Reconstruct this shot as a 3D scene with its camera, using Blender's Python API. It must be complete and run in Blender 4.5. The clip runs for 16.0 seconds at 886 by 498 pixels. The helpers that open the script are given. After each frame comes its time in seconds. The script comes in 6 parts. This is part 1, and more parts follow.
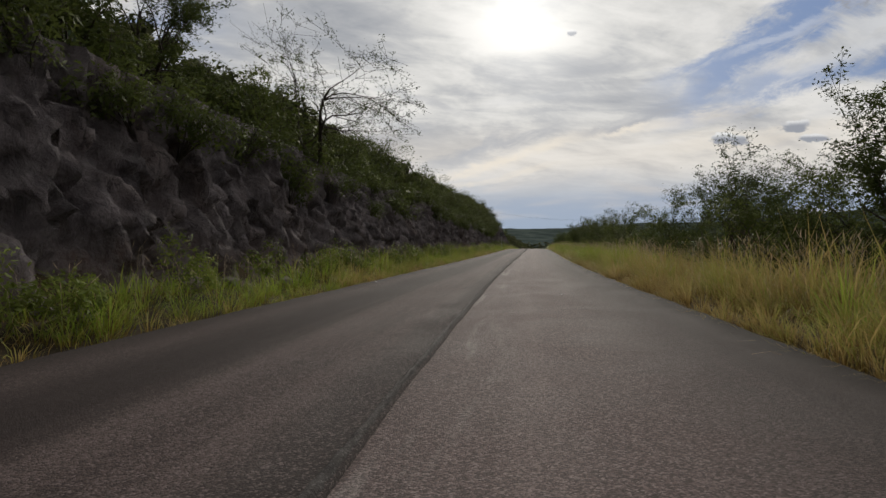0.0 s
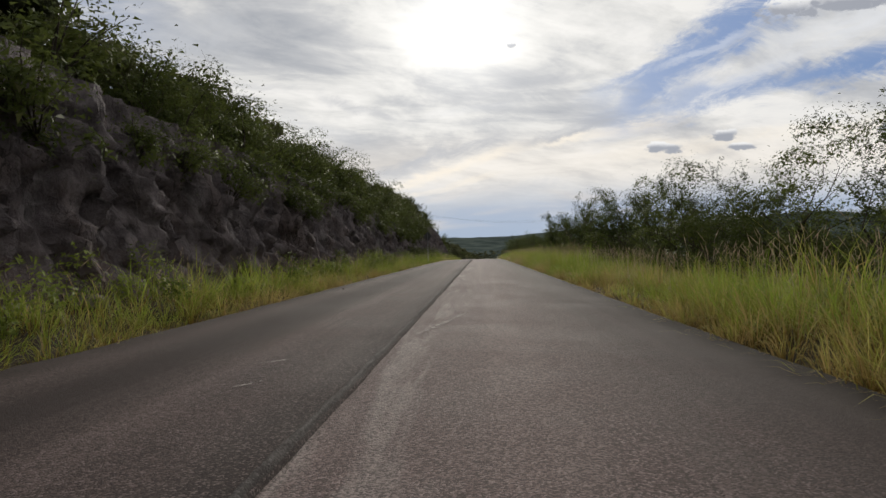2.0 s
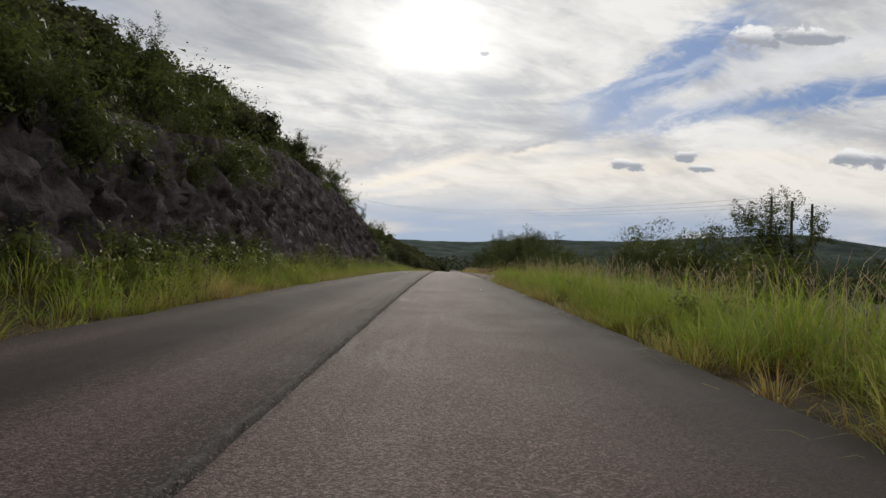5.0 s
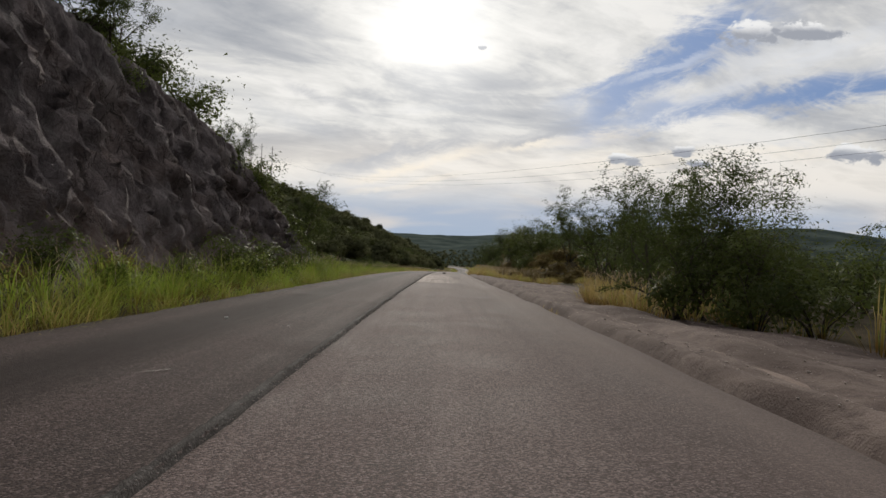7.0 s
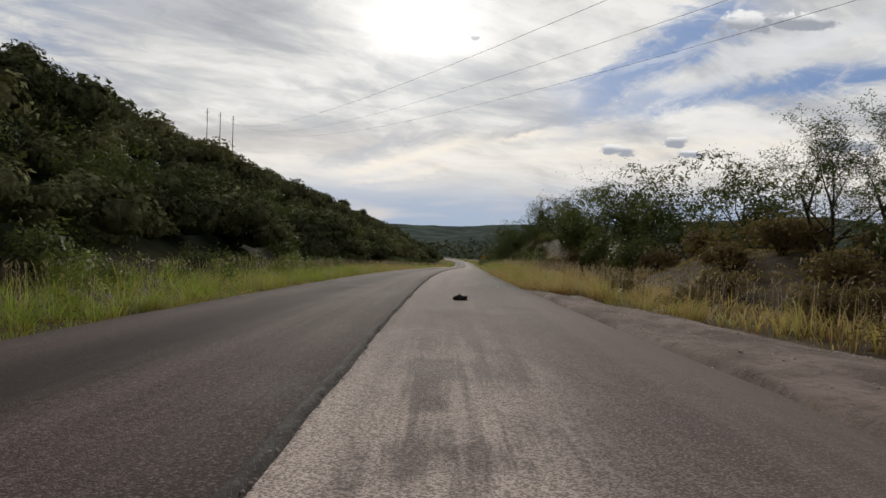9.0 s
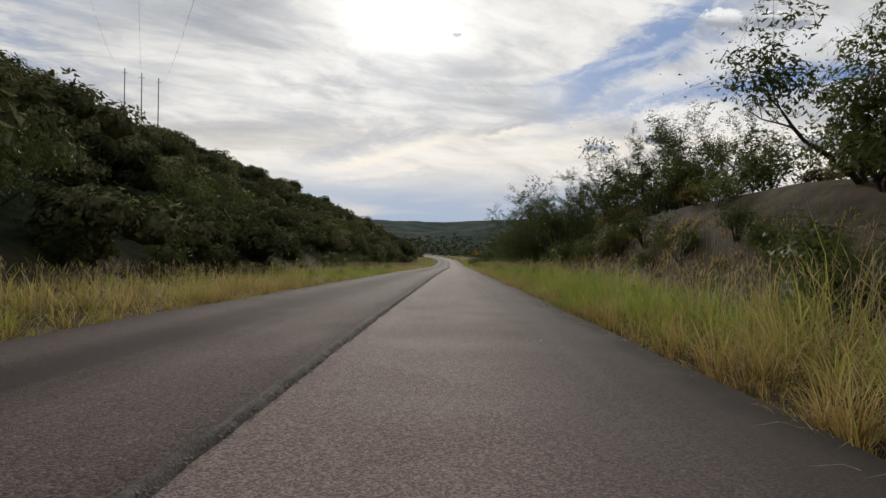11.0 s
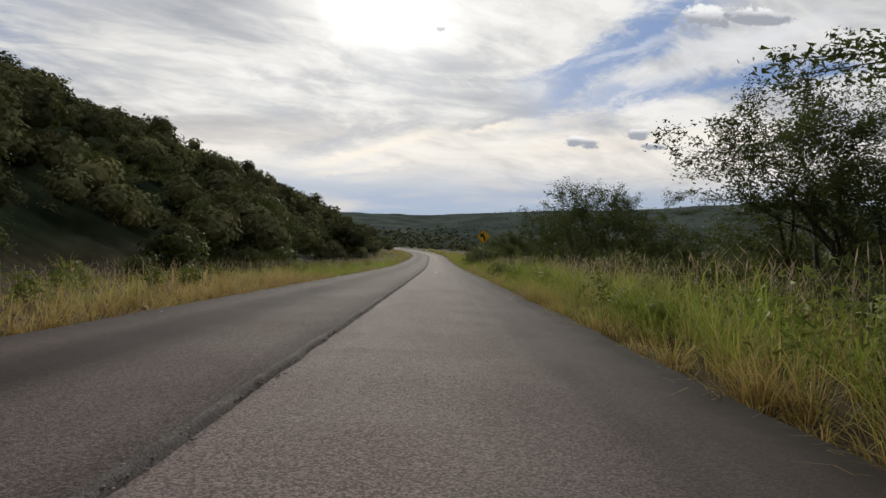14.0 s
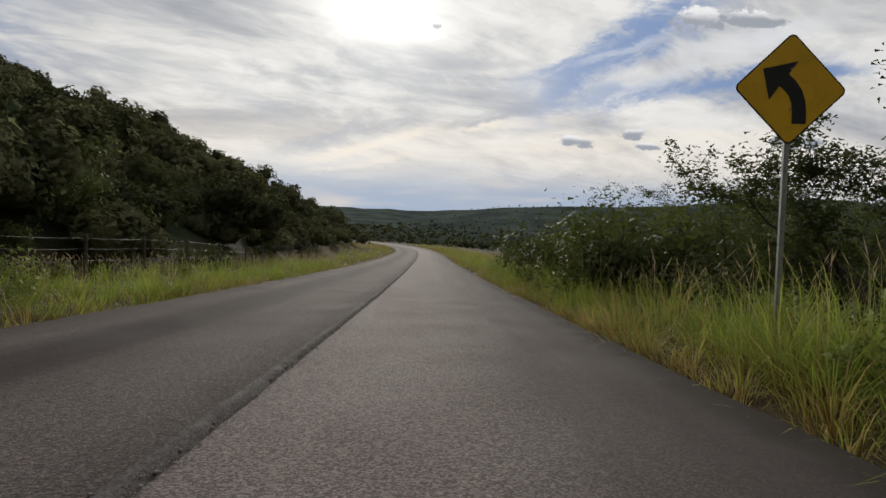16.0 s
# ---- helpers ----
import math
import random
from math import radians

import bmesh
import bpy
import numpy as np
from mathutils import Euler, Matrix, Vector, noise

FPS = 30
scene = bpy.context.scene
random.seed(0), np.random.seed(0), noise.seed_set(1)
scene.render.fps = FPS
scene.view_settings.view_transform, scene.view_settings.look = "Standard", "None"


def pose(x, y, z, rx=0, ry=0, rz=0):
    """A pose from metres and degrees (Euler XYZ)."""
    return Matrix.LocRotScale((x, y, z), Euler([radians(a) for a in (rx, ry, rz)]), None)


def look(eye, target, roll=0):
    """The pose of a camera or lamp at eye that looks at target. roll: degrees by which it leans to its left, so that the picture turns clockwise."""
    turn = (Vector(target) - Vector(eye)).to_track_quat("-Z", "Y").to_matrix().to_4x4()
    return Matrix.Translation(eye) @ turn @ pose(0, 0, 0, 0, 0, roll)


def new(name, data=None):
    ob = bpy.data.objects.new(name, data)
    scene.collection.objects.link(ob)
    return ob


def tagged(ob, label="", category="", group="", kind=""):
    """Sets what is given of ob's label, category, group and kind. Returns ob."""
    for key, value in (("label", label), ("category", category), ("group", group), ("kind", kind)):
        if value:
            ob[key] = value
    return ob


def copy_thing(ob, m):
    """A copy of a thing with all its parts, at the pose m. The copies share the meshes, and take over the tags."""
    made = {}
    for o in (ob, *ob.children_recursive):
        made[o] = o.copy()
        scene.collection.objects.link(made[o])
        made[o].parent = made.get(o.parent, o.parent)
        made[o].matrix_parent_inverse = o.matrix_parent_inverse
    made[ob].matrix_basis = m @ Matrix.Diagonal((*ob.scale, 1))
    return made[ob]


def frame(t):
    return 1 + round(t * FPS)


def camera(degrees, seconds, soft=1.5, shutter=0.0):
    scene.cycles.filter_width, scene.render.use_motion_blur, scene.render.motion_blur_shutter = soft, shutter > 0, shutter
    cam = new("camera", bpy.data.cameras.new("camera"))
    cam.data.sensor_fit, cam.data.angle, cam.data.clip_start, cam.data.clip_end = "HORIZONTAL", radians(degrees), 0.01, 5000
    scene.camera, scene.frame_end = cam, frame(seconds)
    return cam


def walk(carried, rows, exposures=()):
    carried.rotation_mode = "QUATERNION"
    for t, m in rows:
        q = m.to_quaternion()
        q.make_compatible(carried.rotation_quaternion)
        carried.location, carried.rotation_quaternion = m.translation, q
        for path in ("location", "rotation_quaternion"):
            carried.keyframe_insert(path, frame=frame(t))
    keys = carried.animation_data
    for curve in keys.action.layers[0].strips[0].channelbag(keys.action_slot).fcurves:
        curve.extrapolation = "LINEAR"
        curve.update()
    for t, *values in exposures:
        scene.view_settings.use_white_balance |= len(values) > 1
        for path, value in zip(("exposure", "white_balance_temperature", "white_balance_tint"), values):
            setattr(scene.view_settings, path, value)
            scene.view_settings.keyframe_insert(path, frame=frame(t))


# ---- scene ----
# ---- the road's line: how far its middle lies to the right, and how high, along y ----
ALONG = np.arange(-60.0, 641.0, 1.0)


def eased(pairs, n=21):
    a = np.interp(ALONG, [p[0] for p in pairs], [p[1] for p in pairs])
    k = np.hanning(n + 2)[1:-1]
    return np.convolve(np.pad(a, n // 2, mode="edge"), k / k.sum(), "valid")


TURNING = eased([(-60, -.045), (0, -.035), (15, -.014), (40, 0), (190, 0), (218, .03), (248, .064), (330, .066), (360, .058),
                 (440, .048), (480, -.05), (520, -.3), (560, -.6), (640, -.75)])
FALLING = eased([(-60, -.013), (0, -.0125), (33, -.008), (66, -.003), (99, -.004), (154, -.0205), (198, -.027), (264, -.040),
                 (352, -.043), (430, -.020), (500, -.003), (620, 0)])
MID_X = np.r_[0, np.cumsum(np.tan(TURNING[:-1]))]
MID_X -= MID_X[60]
MID_Z = np.r_[0, np.cumsum(FALLING[:-1])]
MID_Z -= MID_Z[60]


def mid_x(y):
    return np.interp(y, ALONG, MID_X)


def mid_z(y):
    return np.interp(y, ALONG, MID_Z)


# ---- camera ----
cam = camera(70.0, 16.0, soft=1.5)
PATH = [
    (0.0, pose(0.810, 0.00, 0.985, 89.181, 0.385, 8.356)),
    (0.5, pose(0.530, 11.00, 0.856, 89.335, 1.095, 6.826)),
    (1.0, pose(0.401, 22.00, 0.742, 89.642, 1.682, 5.433)),
    (1.5, pose(0.365, 33.00, 0.645, 89.898, 1.686, 4.333)),
    (2.0, pose(0.390, 44.00, 0.566, 90.026, 1.588, 3.443)),
    (2.5, pose(0.416, 55.00, 0.504, 90.154, 1.422, 2.783)),
    (3.0, pose(0.419, 66.00, 0.461, 90.256, 0.650, 2.084)),
    (3.5, pose(0.409, 77.00, 0.425, 90.358, -0.433, 1.389)),
    (4.0, pose(0.401, 88.00, 0.387, 90.409, -1.203, 0.688)),
    (4.5, pose(0.399, 99.00, 0.344, 90.409, -1.666, 0.187)),
    (5.0, pose(0.430, 110.00, 0.282, 90.342, -1.824, -0.031)),
    (5.5, pose(0.471, 121.00, 0.185, 90.259, -1.907, -0.184)),
    (6.0, pose(0.513, 132.00, 0.052, 90.155, -1.935, -0.274)),
    (6.5, pose(0.546, 143.00, -0.117, 90.020, -1.927, -0.304)),
    (7.0, pose(0.561, 154.00, -0.322, 89.846, -1.900, -0.276)),
    (7.5, pose(0.511, 165.00, -0.555, 89.591, -1.772, -0.042)),
    (8.0, pose(0.446, 176.00, -0.807, 89.488, -1.613, 0.053)),
    (8.5, pose(0.382, 187.00, -1.076, 89.284, -1.662, -0.327)),
    (9.0, pose(0.372, 198.00, -1.364, 89.079, -1.726, -0.863)),
    (9.5, pose(0.577, 209.00, -1.672, 88.987, -1.704, -1.299)),
    (10.0, pose(0.942, 220.00, -2.003, 88.928, -1.662, -1.703)),
    (10.5, pose(1.453, 231.00, -2.359, 88.884, -1.599, -2.082)),
    (11.0, pose(2.096, 242.00, -2.738, 88.837, -1.513, -2.446)),
    (11.5, pose(2.834, 253.00, -3.141, 88.772, -1.405, -2.802)),
    (12.0, pose(3.540, 264.00, -3.568, 88.670, -1.236, -3.101)),
    (12.5, pose(4.259, 275.00, -4.009, 88.619, -1.173, -3.334)),
    (13.0, pose(4.989, 286.00, -4.455, 88.516, -1.244, -3.615)),
    (13.5, pose(5.722, 297.00, -4.905, 88.465, -1.318, -3.794)),
    (14.0, pose(6.447, 308.00, -5.359, 88.414, -1.442, -3.891)),
    (14.5, pose(7.160, 319.00, -5.818, 88.363, -1.665, -4.071)),
    (15.0, pose(7.861, 330.00, -6.280, 88.312, -1.953, -4.274)),
    (15.5, pose(8.541, 341.00, -6.747, 88.261, -2.171, -4.451)),
    (16.0, pose(9.194, 352.00, -7.216, 88.210, -2.162, -4.448)),
]
EXPOSURES = ((0.0, -0.2), (0.8, 0.02), (2.0, 0.03), (3.0, 0.0), (10.0, -0.02), (11.5, 0.05), (13.5, 0.06), (15.0, 0.0), (16.0, -0.05))

walk(cam, PATH, EXPOSURES)

# ---- sky and sun ----
SUN_TURN, SUN_HEIGHT = radians(-1.0), radians(20.0)


class Graph:
    """Short hand for a node tree."""

    def __init__(self, tree):
        self.tree = tree
        tree.nodes.clear()

    def add(self, kind, inputs=(), **settings):
        node = self.tree.nodes.new(kind)
        if "operation" in settings:
            node.operation = settings["operation"]
        if "interpolation_type" in settings:
            node.interpolation_type = settings["interpolation_type"]
        if "data_type" in settings:
            node.data_type, node.blend_type = settings["data_type"], settings["blend_type"]
        if "feature" in settings:
            node.feature = settings["feature"]
        if "attribute_name" in settings:
            node.attribute_name = settings["attribute_name"]
        if "uv_map" in settings:
            node.uv_map = settings["uv_map"]
        for key, value in dict(inputs).items():
            self.put(node.inputs[key], value)
        return node

    def put(self, socket, value):
        if isinstance(value, bpy.types.NodeSocket):
            self.tree.links.new(value, socket)
        elif isinstance(value, bpy.types.Node):
            self.tree.links.new(value.outputs[0], socket)
        else:
            socket.default_value = value

    def math(self, op, a, b=0.0, c=0.0):
        return self.add("ShaderNodeMath", {0: a, 1: b, 2: c}, operation=op).outputs[0]

    def span(self, x, a, b, lo=0.0, hi=1.0, smooth=True):
        return self.add("ShaderNodeMapRange", {0: x, 1: a, 2: b, 3: lo, 4: hi},
                        interpolation_type="SMOOTHSTEP" if smooth else "LINEAR").outputs[0]

    def noise(self, at, scale, detail=4.0, rough=0.5, warp=0.0):
        return self.add("ShaderNodeTexNoise", {"Vector": at, "Scale": scale, "Detail": detail, "Roughness": rough,
                                               "Distortion": warp}).outputs[0]

    def mix(self, f, a, b, blend="MIX"):
        node = self.add("ShaderNodeMix", data_type="RGBA", blend_type=blend)
        for key, value in ((0, f), (6, a), (7, b)):
            if isinstance(value, tuple) and len(value) == 3:
                value = (*value, 1.0)
            self.put(node.inputs[key], value)
        return node.outputs[2]

    def ramp(self, x, stops):
        node = self.add("ShaderNodeValToRGB", {0: x})
        marks = node.color_ramp.elements
        while len(marks) < len(stops):
            marks.new(0.5)
        for mark, (at, colour) in zip(marks, stops):
            mark.position, mark.color = at, (*colour, 1.0)
        return node.outputs[0]

    def vec(self, x=0.0, y=0.0, z=0.0):
        return self.add("ShaderNodeCombineXYZ", {0: x, 1: y, 2: z}).outputs[0]


world = bpy.data.worlds.new("sky")
scene.world = world
world.use_nodes = True
g = Graph(world.node_tree)
way = g.add("ShaderNodeTexCoord").outputs["Generated"]
sep = g.add("ShaderNodeSeparateXYZ", {0: way})
dx, dy, dz = sep.outputs
ahead = g.math("MAXIMUM", g.math("ABSOLUTE", dy), 0.12)
sx, sz = g.math("DIVIDE", dx, ahead), g.math("DIVIDE", dz, ahead)
blue = g.add("ShaderNodeTexSky")
blue.sky_type, blue.sun_disc, blue.sun_elevation, blue.sun_rotation = "NISHITA", False, SUN_HEIGHT, SUN_TURN
blue.dust_density, blue.altitude = 1.5, 800.0
clear = g.mix(1.0, blue.outputs[0], (0.050, 0.056, 0.062), "MULTIPLY")
clear = g.mix(0.8, clear, (0.16, 0.26, 0.50))
# the veil of high cloud, combed into streaks that run towards the lower left
up = g.math("ADD", g.math("MAXIMUM", dz, 0.0), 0.17)
px, py = g.math("DIVIDE", dx, up), g.math("DIVIDE", dy, up)
plane = g.vec(g.math("ADD", g.math("MULTIPLY", px, 0.80), g.math("MULTIPLY", py, 0.30)),
              g.math("SUBTRACT", g.math("MULTIPLY", py, 1.15), g.math("MULTIPLY", px, 0.55)), 3.7)
combed = g.add("ShaderNodeMapping", {0: plane, 3: (1.0, 0.9, 1.0)})
streaks = g.noise(combed.outputs[0], 1.5, 9.0, 0.62, 1.2)
billow = g.noise(plane, 1.0, 6.0, 0.55, 0.8)
wisps = g.noise(g.add("ShaderNodeMapping", {0: plane, 3: (0.8, 1.1, 1.0)}).outputs[0], 4.5, 8.0, 0.66, 0.8)
veil = g.math("ADD", g.math("ADD", g.math("MULTIPLY", streaks, 0.28), g.math("MULTIPLY", billow, 0.54)), g.math("MULTIPLY", wisps, 0.18))
tone = g.ramp(g.span(veil, 0.385, 0.565, smooth=False), [(0.0, (0.34, 0.36, 0.40)), (0.42, (0.50, 0.508, 0.525)), (0.7, (0.68, 0.675, 0.66)),
                                                (1.0, (0.82, 0.805, 0.78))])
# towards the horizon: a grey blue band, and above it a warm one
warm = g.math("MULTIPLY", g.span(sz, 0.045, 0.115), g.span(sz, 0.20, 0.13))
tone = g.mix(g.math("MULTIPLY", warm, 0.40), tone, (0.86, 0.78, 0.68))
low = g.ramp(g.span(sz, 0.0, 0.10, smooth=False), [(0.0, (0.33, 0.42, 0.56)), (0.6, (0.37, 0.44, 0.56)), (1.0, (0.52, 0.55, 0.60))])
patches = g.noise(g.vec(g.math("MULTIPLY", sx, 3.0), g.math("MULTIPLY", sz, 16.0), 1.3), 1.6, 4.0, 0.5, 0.3)
low = g.mix(g.span(patches, 0.45, 0.7), low, (0.60, 0.58, 0.58))
tone = g.mix(g.span(sz, 0.125, 0.045), tone, low)
# long feathered bands: grey streaks, the blue gap on the right with white combed through it, warm light low down
GREY, SLATE, WHITE, WARM = (0.40, 0.415, 0.455), (0.50, 0.52, 0.56), (0.74, 0.76, 0.80), (0.93, 0.84, 0.71)
feather = g.noise(g.vec(sx, g.math("MULTIPLY", sz, 2.4), 0.4), 6.0, 7.0, 0.66, 0.7)
holes = g.noise(g.vec(g.math("MULTIPLY", sx, 1.6), g.math("ADD", g.math("MULTIPLY", sz, 3.6), g.math("MULTIPLY", sx, -1.3)), 2.4), 9.0, 6.0, 0.68, 0.5)
ragged_by, thin_out = g.math("SUBTRACT", feather, 0.5), g.span(holes, 0.34, 0.58, 0.45, 1.0)


def band(tone, x0, z0, x1, z1, half, colour, amount):
    """A soft streak of one colour along a line across the sky."""
    long = math.hypot(x1 - x0, z1 - z0)
    ex, ez = (x1 - x0) / long, (z1 - z0) / long
    qx, qz = g.math("SUBTRACT", sx, x0), g.math("SUBTRACT", sz, z0)
    along = g.math("ADD", g.math("MULTIPLY", qx, ex / long), g.math("MULTIPLY", qz, ez / long))
    off = g.math("ADD", g.math("SUBTRACT", g.math("MULTIPLY", qz, ex), g.math("MULTIPLY", qx, ez)), g.math("MULTIPLY", ragged_by, 2.6 * half + 0.03))
    cover = g.math("MULTIPLY", g.span(g.math("ABSOLUTE", off), half, 0.1 * half), g.math("MULTIPLY", g.span(along, -0.1, 0.3), g.span(along, 1.1, 0.7)))
    return g.mix(g.math("MULTIPLY", g.math("MULTIPLY", cover, thin_out), amount), tone, colour)


for streak in (
    (-0.635, 0.382, -0.349, 0.338, 0.062, SLATE, 0.55),
    (-0.617, 0.266, -0.349, 0.23, 0.023, SLATE, 0.3),
    (-0.43, 0.279, -0.26, 0.266, 0.013, GREY, 0.35),
    (-0.26, 0.257, -0.108, 0.199, 0.013, GREY, 0.55),
    (-0.34, 0.23, -0.153, 0.166, 0.021, SLATE, 0.4),
    (-0.189, 0.116, 0.061, 0.179, 0.019, GREY, 0.75),
    (-0.224, 0.105, -0.046, 0.141, 0.023, SLATE, 0.4),
    (0.026, 0.252, 0.213, 0.275, 0.013, GREY, 0.4),
    (-0.099, 0.208, 0.079, 0.23, 0.011, SLATE, 0.3),
    (-0.162, 0.092, 0.079, 0.161, 0.012, WARM, 0.75),
    (0.044, 0.157, 0.329, 0.193, 0.013, WARM, 0.75),
    (-0.153, 0.077, 0.044, 0.116, 0.008, WARM, 0.55),
    (0.20, 0.25, 0.85, 0.34, 0.130, SLATE, 0.45),
    (0.177, 0.181, 0.544, 0.418, 0.055, clear, 0.95),
    (0.169, 0.23, 0.472, 0.364, 0.023, clear, 0.75),
    (0.222, 0.193, 0.74, 0.295, 0.032, clear, 0.85),
    (0.463, 0.239, 0.794, 0.293, 0.023, clear, 0.95),
    (0.329, 0.221, 0.669, 0.346, 0.018, WHITE, 0.45),
    (0.276, 0.266, 0.436, 0.329, 0.009, WHITE, 0.4),
    (0.427, 0.293, 0.74, 0.373, 0.030, WHITE, 0.5),
    (0.052, 0.157, 0.236, 0.202, 0.011, GREY, 0.8),
    (0.106, 0.177, 0.222, 0.211, 0.007, GREY, 0.5),
    (0.151, 0.132, 0.74, 0.193, 0.023, WARM, 0.4),
    (-0.189, 0.043, 0.177, 0.105, 0.021, SLATE, 0.45),
):
    tone = band(tone, *streak)
left_gap = g.math("MULTIPLY", g.math("MULTIPLY", g.span(veil, 0.52, 0.43), g.span(sx, -0.42, -0.72)), g.span(sz, 0.10, 0.17))
tone = g.mix(g.math("MULTIPLY", left_gap, 0.6), tone, clear)


def puff(tone, x, z, wide, tall, seed):
    """A small heaped cloud: bright rim above, grey belly."""
    qx, qz = g.math("DIVIDE", g.math("SUBTRACT", sx, x), wide), g.math("DIVIDE", g.math("SUBTRACT", sz, z), tall)
    lumps = g.noise(g.vec(g.math("MULTIPLY", sx, 20.0), g.math("MULTIPLY", sz, 34.0), seed), 1.6, 6.0, 0.62, 0.3)
    r = g.math("ADD", g.math("ADD", g.math("MULTIPLY", qx, qx), g.math("MULTIPLY", qz, qz)), g.math("MULTIPLY", g.math("SUBTRACT", lumps, 0.5), 5.0))
    belly = g.span(g.math("ADD", qz, g.math("MULTIPLY", lumps, 0.8)), 1.15, 0.35)
    return g.mix(g.span(r, 1.1, 0.35), tone, g.mix(belly, (0.84, 0.84, 0.84), (0.33, 0.35, 0.40)))


for x, z, wide, tall, seed in ((0.478, 0.352, 0.044, 0.021, 1.0), (0.574, 0.360, 0.055, 0.018, 5.0), (0.290, 0.148, 0.034, 0.010, 2.0),
                               (0.375, 0.164, 0.022, 0.011, 3.0), (0.408, 0.146, 0.024, 0.006, 7.0), (0.655, 0.168, 0.046, 0.016, 4.0), (0.056, 0.318, 0.009, 0.006, 9.0)):
    tone = puff(tone, x, z, wide, tall, seed)
# the veiled sun
sun_way = Vector((math.sin(SUN_TURN) * math.cos(SUN_HEIGHT), math.cos(SUN_TURN) * math.cos(SUN_HEIGHT), math.sin(SUN_HEIGHT)))
near_sun = g.add("ShaderNodeVectorMath", {0: way, 1: sun_way}, operation="DOT_PRODUCT").outputs["Value"]
off_sun = g.math("ARCCOSINE", g.math("MINIMUM", near_sun, 0.99999))
glow = g.math("ADD", g.math("MULTIPLY", g.math("EXPONENT", g.math("MULTIPLY", g.math("POWER", g.math("DIVIDE", off_sun, 0.085), 2.0), -1.0)), 0.45),
              g.math("MULTIPLY", g.math("EXPONENT", g.math("MULTIPLY", off_sun, -4.0)), 0.20))
tone = g.mix(1.0, tone, g.mix(g.math("MULTIPLY", glow, 1.0), (0, 0, 0), (1.0, 0.97, 0.90)), "ADD")
# the sky behind, away from the sun, is dimmer
side = g.span(near_sun, -0.6, 0.75, 0.30, 1.0)
tone = g.mix(1.0, tone, g.vec(side, side, side), "MULTIPLY")
out = g.add("ShaderNodeOutputWorld", {0: g.add("ShaderNodeBackground", {0: tone, 1: 1.0})})

lamp = bpy.data.lights.new("sun", "SUN")
lamp.energy, lamp.angle, lamp.color = 2.0, radians(11), (1.0, 0.93, 0.82)
sun = new("sun", lamp)
sun.matrix_world = look((0, 0, 80), Vector((0, 0, 80)) - sun_way)


# ---- materials ----
def material(name):
    m = bpy.data.materials.new(name)
    m.use_nodes = True
    return m, Graph(m.node_tree)


def finish(g, shader, bump=None, depth=0.02, strength=0.6):
    if bump is not None:
        b = g.add("ShaderNodeBump", {"Strength": strength, "Distance": depth, "Height": bump})
        g.put(shader.inputs["Normal"], b.outputs[0])
    g.add("ShaderNodeOutputMaterial", {0: shader.outputs[0]})


def principled(g, colour, rough, metal=0.0, spec=0.5):
    if isinstance(colour, tuple) and len(colour) == 3:
        colour = (*colour, 1.0)
    return g.add("ShaderNodeBsdfPrincipled", {"Base Color": colour, "Roughness": rough, "Metallic": metal, "Specular IOR Level": spec})


def place(g):
    return g.add("ShaderNodeNewGeometry").outputs["Position"]


